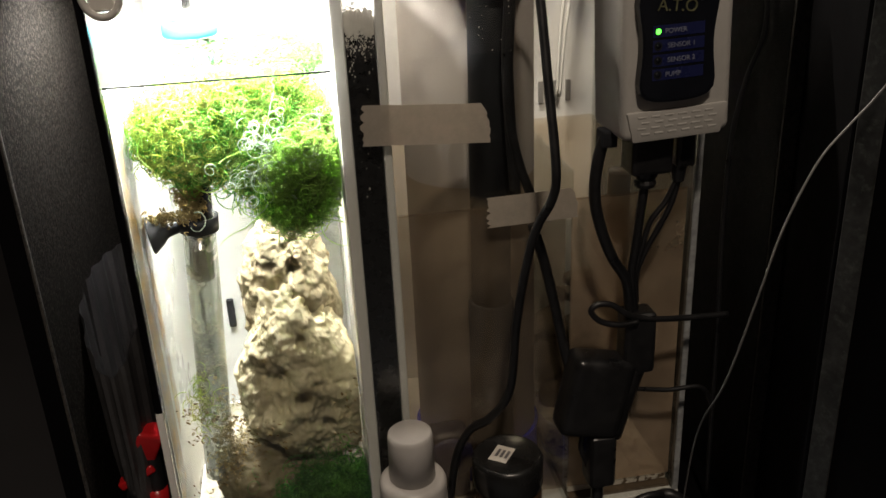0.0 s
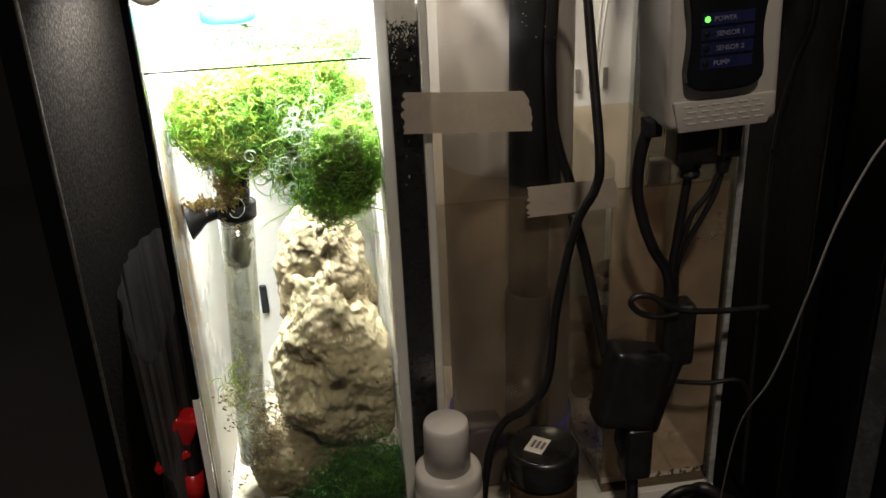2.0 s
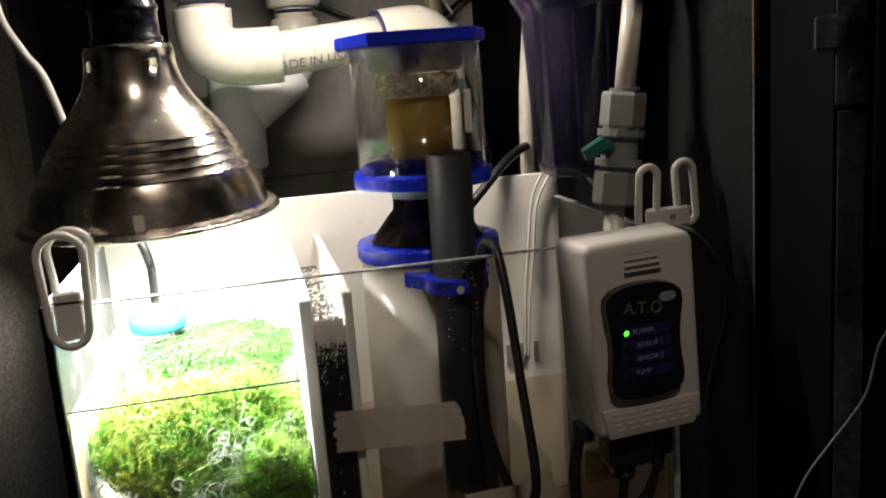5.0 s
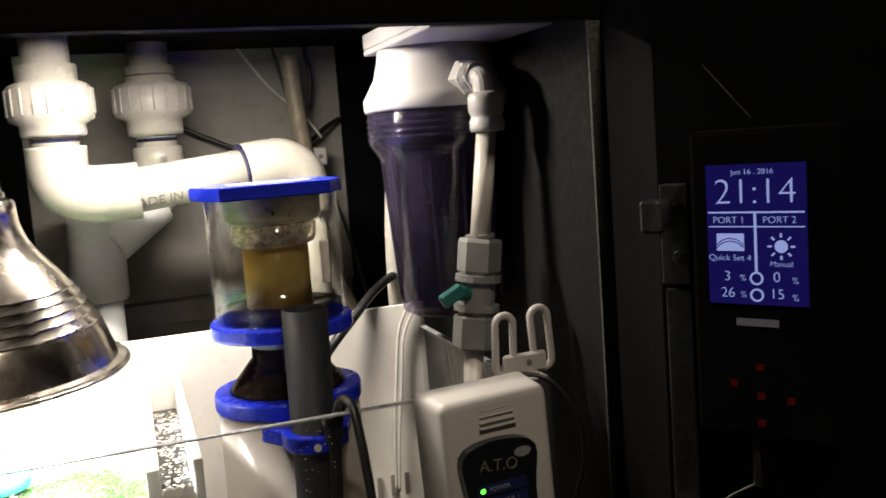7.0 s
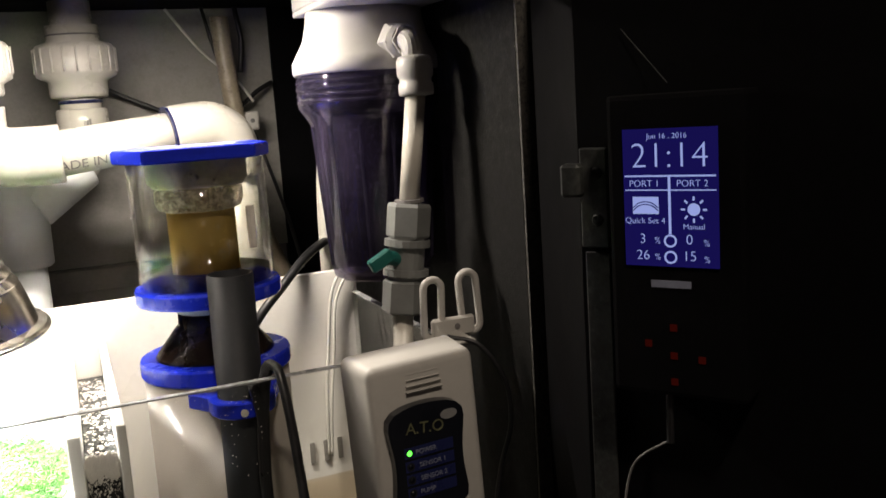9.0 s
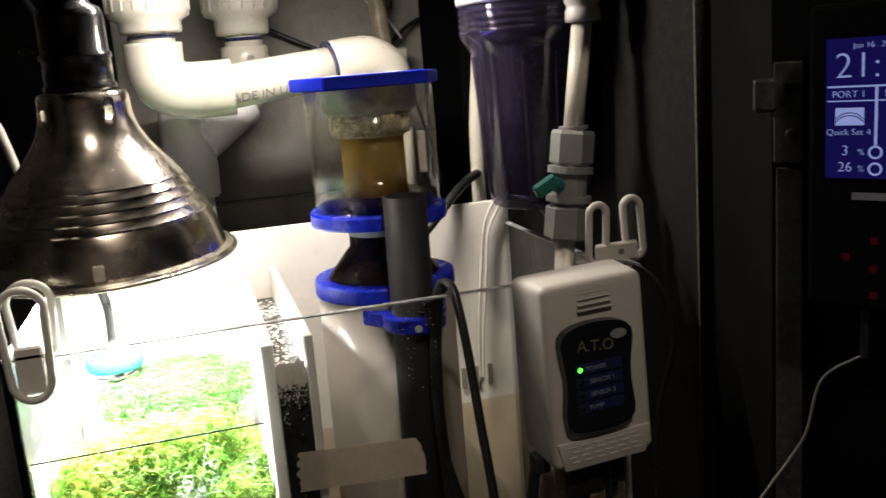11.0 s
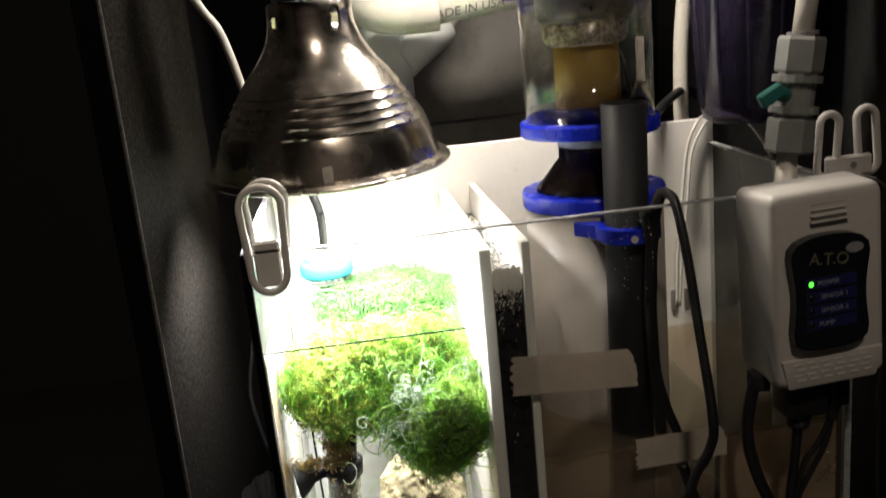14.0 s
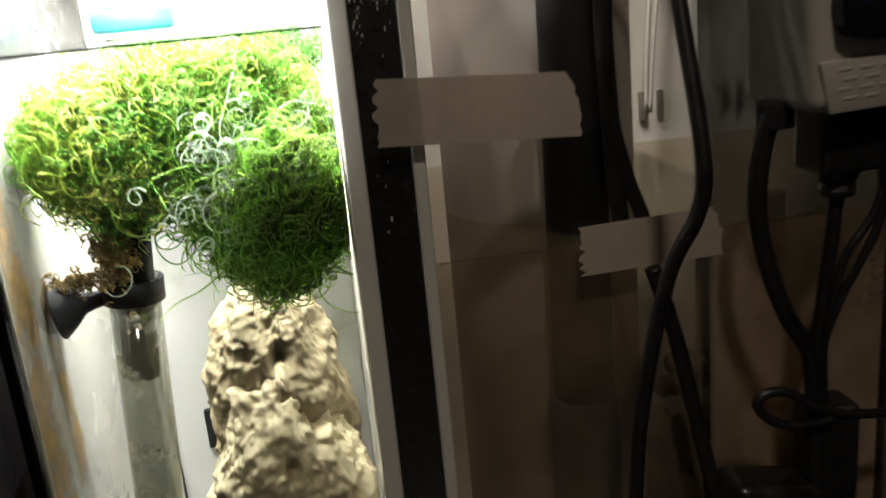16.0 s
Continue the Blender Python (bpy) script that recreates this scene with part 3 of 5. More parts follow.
part("waterline", box(X0 + 0.007, Y0 + 0.0062, 0.4592, 0.028, Y0 + 0.0066, 0.4606), GREY_PVC, sump, "dark waterline on the front pane")


part("wet_face", upright(X0 + 0.0075, 0.0300, Y0 + 0.0072, 0.013, 0.4595), WET, sump, "wet inner face of the front pane")
part("waterline", box(0.073, Y0 + 0.0062, 0.3334, X1 - 0.007, Y0 + 0.0066, 0.3346), CUP, sump, "pale waterline on the front pane")
beads = []
brg = random.Random(41)
for i in range(26):
    b = bmesh.new()
    bmesh.ops.create_icosphere(b, subdivisions=1, radius=brg.choice((0.0006, 0.0008, 0.0014)), matrix=at(brg.uniform(0.075, 0.225), Y0 + 0.0078, 0.3345))
    beads.append(b)
part("bubble_row", merged(*beads), CUP, sump)["kind"] = "stuff"
# speckled tiles on the sump floor
floor_tiles = tagged(part("tile_bed", box(0.2250, Y0 + 0.008, 0.0122, X1 - 0.0065, Y1 - 0.008, 0.016), SAND), "brown sediment bed under the tiles", "sediment", kind="structure")
for tx0, tx1, ty0, ty1 in ((0.226, 0.300, 0.695, 0.815), (0.302, 0.3305, 0.695, 0.815), (0.226, 0.300, 0.817, 0.94), (0.302, 0.3305, 0.817, 0.94)):
    part("tile", box(tx0, ty0, 0.0165, tx1, ty1, 0.024, 0.0008, 1), TILE, floor_tiles)

# ---- clamp lamp ----
lamp = thing("clamp_lamp", (LAMP.x, LAMP.y, 0.584), "brushed aluminium bell clamp lamp with black socket, hanging lit", "lamp")
LT = at(LAMP.x, LAMP.y, 0.0) @ Matrix.Translation((0, 0, 0.584)) @ pose(0, 0, 0, 3, -0.3, 0) @ Matrix.Translation((0, 0, -0.584))
bell_prof = [(0.1040, 0.5835), (0.1050, 0.586), (0.1030, 0.5885), (0.0965, 0.590), (0.0948, 0.596), (0.0912, 0.608), (0.0872, 0.6195)]
for i in range(5):   # fine beads pressed round the bell
    zb = 0.6230 + i * 0.0072
    rb = 0.0872 - (zb - 0.6195) * 0.595
    bell_prof += [(rb + 0.0007, zb - 0.0016), (rb + 0.0011, zb), (rb - 0.0006, zb + 0.0018), (rb - 0.0020, zb + 0.0034)]
bell_prof += [(0.0610, 0.6618), (0.0565, 0.6670), (0.0516, 0.6725), (0.0455, 0.681), (0.0408, 0.689), (0.0378, 0.697), (0.0360, 0.704), (0.0352, 0.712), (0.0348, 0.7195), (0.0328, 0.7225), (0.024, 0.7235)]
SEG = 72
bell = lathe(bell_prof, SEG)
bell.faces.ensure_lookup_table()
gone = []
for f in bell.faces:
    c = f.calc_center_median()
    a = math.degrees(math.atan2(c.y, c.x)) % 360
    if 0.704 < c.z < 0.712 and any(abs((a - h + 180) % 360 - 180) < 5.0 for h in (217, 307, 37, 127)):
        gone.append(f)
bmesh.ops.delete(bell, geom=gone, context="FACES")
bell.transform(LT)
shade = part("shade", bell, STEEL, lamp, "brushed aluminium bell reflector", True)
shade.data.set_sharp_from_angle(angle=radians(38))
sol = shade.modifiers.new("thick", "SOLIDIFY")
sol.thickness = 0.0008
part("rolled_rim", lathe([(0.1038 + 0.002 * math.cos(k * math.pi / 4), 0.585 + 0.002 * math.sin(k * math.pi / 4)) for k in range(8)], SEG, LT, True), STEEL, lamp, smooth=True)
part("bell_lining", lathe([(r - 0.0025, z) for r, z in bell_prof[3:28]], SEG, LT), BELL_IN, lamp, smooth=True)
sock = part("socket", lathe([(0, 0.7237), (0.0280, 0.7237), (0.0285, 0.727), (0.0262, 0.730), (0.0262, 0.748), (0.0275, 0.749), (0.0275, 0.752), (0.0255, 0.754), (0.0255, 0.781), (0.0235, 0.787), (0.0175, 0.790), (0.0150, 0.795), (0.0150, 0.81), (0.006, 0.815), (0, 0.815)], 36, LT), SOCKET, lamp, "black bakelite socket", True)
part("switch_key", rod((-0.024, 0, 0.757), (-0.040, -0.004, 0.757), 0.0028, 10), SOCKET, sock).data.transform(LT)
part("bulb", lathe([(0, 0.602), (0.018, 0.606), (0.030, 0.622), (0.030, 0.640), (0.018, 0.668), (0.013, 0.70), (0, 0.70)], 24, LT), BULB, lamp, "glowing bulb", True)
part("cord", tube([(-0.0745, 0.80, 0.812), (-0.0755, 0.80, 0.84), (-0.077, 0.805, 0.871)], 0.0045, 10), CABLE, lamp)
part("hang_tag", box(-0.004, -0.0968, 0.590, 0.004, -0.0958, 0.602, 0.001, 1, LT), PAPER, lamp)

# ---- strip light under the cabinet top ----
strip = thing("strip_light", (0.080, 0.830, 0.8855), "slim warm LED strip light under the cabinet top", "lamp")
part("housing", box(-0.035, 0.820, 0.875, 0.195, 0.840, 0.8855, 0.002, 1), BOX_WHITE, strip)
part("diffuser", box(-0.030, 0.822, 0.8725, 0.190, 0.838, 0.8748), glow("strip_glow", (1.0, 0.86, 0.66), 2.0), strip)

# ---- protein skimmer ----
SX, SY = 0.157, 0.802
sk = thing("protein_skimmer", (SX, SY, 0.0125), "clear acrylic protein skimmer with blue plates, brown foam in its cup", "skimmer")
S0 = at(SX, SY, 0)
part("body", lathe([(0.060, 0.05), (0.062, 0.05), (0.062, 0.5245), (0.060, 0.5245)], 48, S0, True), BODY, sk, "stained clear cylinder", True)
part("base", lathe([(0, 0.013), (0.066, 0.013), (0.066, 0.05), (0, 0.05)], 40, S0), BLUE, sk)
part("flange", lathe([(0.030, 0.5245), (0.0635, 0.5245), (0.0645, 0.5265), (0.0645, 0.5365), (0.0635, 0.5385), (0.030, 0.5385)], 48, S0, True), BLUE, sk, "blue acrylic flange")
part("neck_cone", lathe([(0.0510, 0.5390), (0.0490, 0.5420), (0.0405, 0.5525), (0.0325, 0.5625), (0.0292, 0.5660), (0.0287, 0.5765), (0.0267, 0.5765), (0.0272, 0.5665), (0.0305, 0.5615), (0.0385, 0.5520), (0.0470, 0.5415), (0.0490, 0.5390)], 40, S0, True), CONE, sk, "brown-stained clear cone", True)
part("neck_collar", lathe([(0.027, 0.5770), (0.0295, 0.5770), (0.0295, 0.5875), (0.027, 0.5875)], 40, S0, True), clear("milky_collar", (0.8, 0.85, 0.88), 0.1, 0.1, film=(0.55, 0.62, 0.68), film_amount=0.7, scale=40, film_at=(0.3, 0.7), film_base=0.5), sk, "clear collar", True)
part("cup_base", lathe([(0.028, 0.588), (0.0610, 0.588), (0.0620, 0.590), (0.0620, 0.599), (0.0605, 0.601), (0.028, 0.601)], 48, S0, True), BLUE, sk, "blue cup base")
cup = part("collection_cup", lathe([(0.0550, 0.6015), (0.0570, 0.6015), (0.0570, 0.7070), (0.0550, 0.7070)], 56, S0, True), CUP, sk, "clear cup beaded with droplets", True)
part("riser", lathe([(0.0270, 0.6015), (0.0285, 0.6015), (0.0285, 0.672), (0.0270, 0.672)], 40, S0, True), FOAM, sk, "riser pipe coated with ochre foam", True)
part("skimmate", lathe([(0.0290, 0.6018), (0.0540, 0.6018), (0.0540, 0.6120), (0.0290, 0.6120)], 40, S0, True), CONE, sk, "dark brown liquid", True)
part("foam_collar", lathe([(0.0287, 0.664), (0.0340, 0.666), (0.0370, 0.672), (0.0370, 0.682), (0.0350, 0.684), (0.0287, 0.680)], 40, S0, True), clear("pale_foam", (0.9, 0.86, 0.78), 0.08, 0.3, film=(0.80, 0.74, 0.62), film_amount=0.85, scale=160, film_at=(0.40, 0.62), film_base=0.10), sk, smooth=True)
part("fogged_film", lathe([(0.0375, 0.6845), (0.0420, 0.690), (0.0425, 0.7068), (0.0415, 0.7068), (0.0410, 0.690), (0.0365, 0.6855)], 40, S0, True), clear("fogged_film", (0.8, 0.78, 0.74), 0.05, 0.3, film=(0.42, 0.38, 0.33), film_amount=0.7, scale=50, film_at=(0.35, 0.7), film_base=0.35), sk, "fogged brown film under the lid", True)
lid_out = [(-0.048, -0.056), (0.040, -0.058), (0.0590, -0.022), (0.0590, 0.030), (0.040, 0.058), (-0.042, 0.058), (-0.0650, 0.034), (-0.0670, 0.010)]
lid = prism(lid_out, 0.7075, 0.7185, 0.0012, at(SX, SY, 0) @ pose(0, 0, 0, 90, 0, 0) @ Matrix.Diagonal((1, 1, -1, 1)))
bmesh.ops.recalc_face_normals(lid, faces=lid.faces[:])
part("lid", lid, BLUE, sk, "blue eight-sided lid")
part("lid_mark", lathe([(0.022, 0.7187), (0.030, 0.7187), (0.030, 0.7190), (0.022, 0.7190)], 40, S0 @ Matrix.Diagonal((1.2, 0.8, 1, 1)), True), PAPER, sk)
part("white_scraper", box(SX + 0.030, SY - 0.046, 0.632, SX + 0.037, SY - 0.043, 0.668, 0.001, 1), PAPER, sk)
rng = random.Random(4)
drops = []
for i in range(150):
    a, z = rng.uniform(math.pi, 2 * math.pi), rng.choice([rng.uniform(0.625, 0.70), rng.uniform(0.612, 0.64), rng.uniform(0.66, 0.70)])
    if abs(a - 1.5 * math.pi) < 0.7 and rng.random() < 0.6:
        continue
    r = rng.uniform(0.0006, 0.0016)
    d = bmesh.new()
    bmesh.ops.create_icosphere(d, subdivisions=1, radius=r, matrix=at(SX + 0.0572 * math.cos(a), SY + 0.0572 * math.sin(a), z) @ Matrix.Diagonal((1, 1, rng.uniform(1, 2.2), 1)))
    drops.append(d)
part("droplet_film", merged(*drops), CUP, cup)["kind"] = "stuff"
specks = []
for i in range(110):
    a, z = rng.uniform(math.pi * 1.05, 1.95 * math.pi), rng.uniform(0.35, 0.525)
    d = bmesh.new()
    bmesh.ops.create_icosphere(d, subdivisions=1, radius=rng.uniform(0.0002, 0.0005), matrix=at(SX + 0.0623 * math.cos(a), SY + 0.0623 * math.sin(a), z))
    specks.append(d)
part("bubbles", merged(*specks), PAPER, sk)["kind"] = "stuff"

# grey standpipe and its blue clamp
PX, PY = 0.163, 0.7225
pipe = thing("skimmer_outlet_pipe", (PX, PY, 0.0125), "dark grey PVC standpipe in a blue clamp", "pipe")
part("pipe", rod((PX - 0.004, PY + 0.004, 0.225), (PX, PY, 0.619), 0.0182, 36, inner=0.0160), GREY_PVC, pipe, smooth=False).data.shade_smooth()
part("coupling", rod((PX - 0.006, PY + 0.004, 0.0125), (PX - 0.004, PY + 0.004, 0.228), 0.0212, 36, 0.002), GREY_PVC, pipe).data.shade_smooth()
clampo = [(PX - 0.040, SY - 0.052)]
for k in range(15):
    a = math.pi * (0.93 + k * 1.1 / 14)
    clampo.append((PX + 0.0265 * math.cos(a), PY + 0.0265 * math.sin(a)))
clampo += [(PX + 0.036, SY - 0.052)]
cl = bmesh.new()
f0 = cl.faces.new([cl.verts.new((x, y, 0.5070)) for x, y in clampo])
for v in bmesh.ops.extrude_face_region(cl, geom=[f0])["geom"]:
    if isinstance(v, bmesh.types.BMVert):
        v.co.z = 0.5200
bmesh.ops.recalc_face_normals(cl, faces=cl.faces[:])
bmesh.ops.bevel(cl, geom=cl.edges[:], offset=0.0012, segments=1, affect="EDGES")
clamp = part("clamp", cl, BLUE, pipe, "blue acrylic clamp arm")
part("screw", lathe([(0, 0.001), (0.003, 0.001), (0.003, 0)], 14, at(PX - 0.004, PY - 0.0268, 0.5125) @ pose(0, 0, 0, 90, 0, 0)), PAPER, clamp)

# ---- drain pipes at the back ----
def nut_ribs(x, y, r, z0, z1, parent):
    """Grip ribs round a union nut."""
    for k in range(20):
        a = 2 * math.pi * k / 20
        part("grip_rib", tube([(x + r * math.cos(a), y + r * math.sin(a), z0), (x + r * math.cos(a), y + r * math.sin(a), z1)], 0.0014, 6, 1), PVC, parent, smooth=True)


drain = thing("drain_pipe", (-0.02, 1.02, 0.60), "white PVC drain pipe with union and elbows, printed lettering", "pipe")
RP = 0.0235
part("drop_pipe", rod((-0.022, 1.02, 0.735), (-0.022, 1.02, ZC), RP, 32), PVC, drain, smooth=True)
un = part("union", lathe([(RP, 0.776), (0.0305, 0.776), (0.0320, 0.779), (0.0320, 0.788), (0.0410, 0.793), (0.0415, 0.800), (0.0415, 0.822), (0.0385, 0.828), (0.0290, 0.832), (0.0290, 0.848), (RP, 0.848)], 40, at(-0.022, 1.02, 0), True), PVC, drain, "ribbed union nut", True)
nut_ribs(-0.022, 1.02, 0.0415, 0.798, 0.824, un)
part("bead", lathe([(RP + 0.0005, 0.770), (RP + 0.002, 0.7715), (RP + 0.0005, 0.773)], 28, at(-0.022, 1.02, 0), True), LABEL_BLUE, un, "blue ring of pipe glue")
elbow_l = [(-0.022, 1.02, 0.766), (-0.022, 1.02, 0.742), (-0.016, 1.019, 0.725), (0.002, 1.018, 0.716), (0.025, 1.017, 0.7145), (0.055, 1.016, 0.7150)]
part("elbow", tube(elbow_l, 0.0300, 28), PVC, drain, smooth=True)
part("cross_pipe", rod((0.050, 1.016, 0.715), (0.195, 1.040, 0.7300), RP, 32), PVC, drain, smooth=True)
part("elbow", tube([(0.165, 1.035, 0.7270), (0.195, 1.040, 0.7300), (0.212, 1.043, 0.7290), (0.228, 1.046, 0.7180), (0.233, 1.047, 0.700), (0.233, 1.047, 0.675)], 0.0300, 28), PVC, drain, smooth=True)
part("bead", rod((0.163, 1.0347, 0.7268), (0.1655, 1.0351, 0.7271), 0.0302, 32), LABEL_BLUE, drain)
part("drop_pipe", rod((0.233, 1.047, 0.50), (0.233, 1.047, 0.676), RP, 28), PVC, drain, smooth=True)
dv = (Vector((0.195, 1.040, 0.7300)) - Vector((0.050, 1.016, 0.715))).normalized()
word = letters("MADE IN USA", 0.0150, Matrix(), INK, drain, "printed_lettering", 0.0003)
ax0, axd = Vector((0.050, 1.016, 0.715)), dv
up_n = (Vector((0, 0, 1)) - axd * axd.z).normalized()
fr_n = axd.cross(up_n)
fr_n = fr_n if fr_n.y < 0 else -fr_n
for v in word.data.vertices:
    a = radians(-34) + v.co.y / RP
    v.co = ax0 + axd * (0.0300 + v.co.x) + (fr_n * math.cos(a) + up_n * math.sin(a)) * (RP + 0.0003 + v.co.z)

drain2 = thing("return_drain", (0.082, 1.17, 0.60), "white PVC pipe with ribbed union and wye fitting", "pipe")
part("drop_pipe", rod((0.083, 1.17, 0.70), (0.083, 1.17, ZC), RP, 32), PVC, drain2, smooth=True)
un2 = part("union", lathe([(RP, 0.774), (0.0320, 0.776), (0.0330, 0.780), (0.0330, 0.794), (0.0445, 0.800), (0.0455, 0.806), (0.0455, 0.830), (0.0420, 0.836), (0.0300, 0.840), (0.0300, 0.858), (RP, 0.858)], 40, at(0.083, 1.17, 0), True), PVC, drain2, "ribbed union nut", True)
nut_ribs(0.083, 1.17, 0.0455, 0.804, 0.832, un2)
part("bead", lathe([(RP + 0.0005, 0.768), (RP + 0.0022, 0.770), (RP + 0.0005, 0.772)], 28, at(0.083, 1.17, 0), True), LABEL_BLUE, un2, "blue ring of pipe glue")
part("bead", lathe([(0.0302, 0.846), (0.0310, 0.847), (0.0302, 0.848)], 28, at(0.083, 1.17, 0), True), INK, un2)
part("barcode", merged(*[box(0.0015 * k, -0.0005, 0, 0.0015 * k + rng.uniform(0.0004, 0.001), 0, 0.008, 0, 1, at(0.083, 1.17 - 0.0295, 0.742) @ pose(0, 0, 0, 0, 0, 6)) for k in range(6)]), INK, drain2)
part("hub", rod((0.083, 1.17, 0.725), (0.083, 1.17, 0.762), 0.0290, 32, 0.002), PVC, drain2, smooth=True)
part("arm", tube([(0.083, 1.17, 0.728), (0.078, 1.165, 0.705), (0.055, 1.150, 0.680)], RP, 24), PVC, drain2, smooth=True)
part("wye", merged(rod((0.074, 1.160, 0.698), (0.015, 1.145, 0.655), 0.0300, 28, 0.002), rod((0.0, 1.145, 0.585), (0.002, 1.145, 0.715), 0.0320, 28, 0.003)), PVC_COOL, drain2, "cool white wye fitting", True)
part("drop_pipe", rod((0.0, 1.145, 0.42), (0.0, 1.145, 0.586), RP, 28), PVC_COOL, drain2, smooth=True)

hose = thing("ribbed_hose", (0.30, 1.21, 0.53), "clear ribbed vinyl hose hanging along the back board", "hose")
hp = spline([(0.262, 1.215, 0.870), (0.266, 1.215, 0.80), (0.276, 1.212, 0.70), (0.290, 1.210, 0.60), (0.310, 1.205, 0.54), (0.33, 1.20, 0.50)], 34)
hb = bmesh.new()
prev = None
for i, p in enumerate(hp):
    r = 0.0125 if i % 2 else 0.0112
    ring = [hb.verts.new(p + Vector((r * math.cos(k * math.pi / 8), r * math.sin(k * math.pi / 8), 0))) for k in range(16)]
    if prev:
        for k in range(16):
            hb.faces.new((prev[k], prev[(k + 1) % 16], ring[(k + 1) % 16], ring[k]))
    prev = ring
part("hose", hb, surface("ribbed_vinyl", (0.32, 0.27, 0.20), 0.35, dirt=(0.18, 0.14, 0.10), scale=60, vary=0.2), hose, smooth=True)

thin = thing("supply_pipe", (0.320, 1.0, 0.55), "thin off-white upright water pipe in wall clips", "pipe")
part("pipe", tube([(0.334, 1.0, 0.760), (0.327, 1.0, 0.70), (0.321, 1.0, 0.63), (0.319, 1.0, 0.50), (0.319, 1.0, 0.30)], 0.0085, 16), PVC, thin, smooth=True)
for cz in (0.735, 0.635):
    c = part("pipe_clip", box(0.283, 1.205, cz - 0.012, 0.300, 1.2555, cz + 0.012, 0.002, 1), BOX_WHITE, thin)
    part("screw", lathe([(0, 0.0015), (0.003, 0.001), (0.003, 0)], 12, at(0.291, 1.205, cz) @ pose(0, 0, 0, 90, 0, 0)), INK, c)


def cord(name, pts, r, label, material=None, category="cable", flat=1.0):
    t = tagged(part(name, tube(pts, r, 10, 8, True, flat), material or CABLE, None, label, True), category=category)
    return t


cord("back_cable", [(0.10, 1.250, 0.795), (0.16, 1.245, 0.765), (0.21, 1.24, 0.745), (0.27, 1.23, 0.750), (0.31, 1.24, 0.775), (0.331, 1.25, 0.785)], 0.0032, "black cable looped along the back board")
cord("back_cable", [(0.244, 1.235, 0.885), (0.262, 1.225, 0.80), (0.300, 1.215, 0.70), (0.328, 1.212, 0.60), (0.342, 1.21, 0.53)], 0.0025, "thin black cable hanging down the back")
cord("back_cable", [(0.288, 1.24, 0.885), (0.293, 1.24, 0.84), (0.288, 1.24, 0.80)], 0.0035, "short black cable behind the hose")
cord("back_cable", [(0.20, 1.25, 0.885), (0.24, 1.245, 0.83), (0.28, 1.235, 0.79), (0.30, 1.23, 0.76)], 0.0018, "thin grey airline along the back board", WHITE_WIRE)
cord("pump_cable", [(0.190, 0.93, 0.48), (0.218, 0.930, 0.528), (0.252, 0.938, 0.562), (0.290, 0.965, 0.588), (0.33, 1.01, 0.594), (0.37, 1.06, 0.575)], 0.0050, "black pump cable rising over the white panel")
cord("airline_tube", [(0.329, 0.953, 0.57), (0.318, 0.948, 0.566), (0.305, 0.947, 0.540), (0.298, 0.947, 0.49), (0.291, 0.946, 0.43), (0.287, 0.945, 0.36)], 0.0018, "thin white airline tube against the white panel", WHITE_WIRE, "tube")
cord("airline_tube", [(0.331, 0.951, 0.565), (0.323, 0.947, 0.560), (0.309, 0.946, 0.532), (0.303, 0.946, 0.48), (0.295, 0.945, 0.42), (0.290, 0.944, 0.36)], 0.0016, "thin white airline tube against the white panel", WHITE_WIRE, "tube")
cord("airline_tube", [(0.336, 0.93, 0.575), (0.352, 0.90, 0.565), (0.358, 0.86, 0.53), (0.345, 0.83, 0.49), (0.342, 0.82, 0.44)], 0.0018, "clear airline tube looping beside the sump", WHITE_WIRE, "tube")

# ---- water filter ----
FX, FY = 0.334, 0.850
flt = thing("water_filter", (FX, FY, 0.575), "smoky purple water filter housing with a white head", "filter")
T = at(FX, FY, 0)
part("bowl", lathe([(0, 0.578), (0.040, 0.576), (0.0475, 0.580), (0.0500, 0.590), (0.0590, 0.728), (0.0640, 0.736), (0.0690, 0.744), (0.0690, 0.772), (0.0670, 0.774), (0.0640, 0.774), (0.0620, 0.742), (0.0570, 0.730), (0.0470, 0.592), (0.038, 0.581), (0, 0.581)], 48, T), PURPLE, flt, "smoky purple clear bowl", True)
for k in range(4):
    part("bowl_thread", lathe([(0.0692, 0.7475 + k * 0.006), (0.0704, 0.7490 + k * 0.006), (0.0692, 0.7510 + k * 0.006)], 48, T, True), PURPLE, flt, smooth=True)
for k in range(12):
    a = k * math.pi / 6
    part("bowl_rib", tube([(FX + 0.0505 * math.cos(a), FY + 0.0505 * math.sin(a), 0.592), (FX + 0.0592 * math.cos(a), FY + 0.0592 * math.sin(a), 0.726)], 0.0018, 6, 1), PURPLE, flt)
part("cartridge", lathe([(0, 0.590), (0.036, 0.590), (0.038, 0.593), (0.038, 0.735), (0, 0.735)], 32, T), CARBON, flt, "black carbon cartridge", True)
part("head", lathe([(0, 0.774), (0.0700, 0.774), (0.0715, 0.776), (0.0715, 0.786), (0.0690, 0.790), (0.0600, 0.806), (0.0560, 0.822), (0.0550, 0.832), (0, 0.832)], 48, T), BOX_WHITE, flt, "white plastic head", True)
part("bracket", merged(box(0.278, 0.700, 0.8322, 0.3865, 0.900, 0.8375, 0.001, 1), box(0.278, 0.700, 0.8380, 0.2830, 0.900, 0.853, 0.001, 1)), BOX_WHITE, flt, "white mounting bracket")
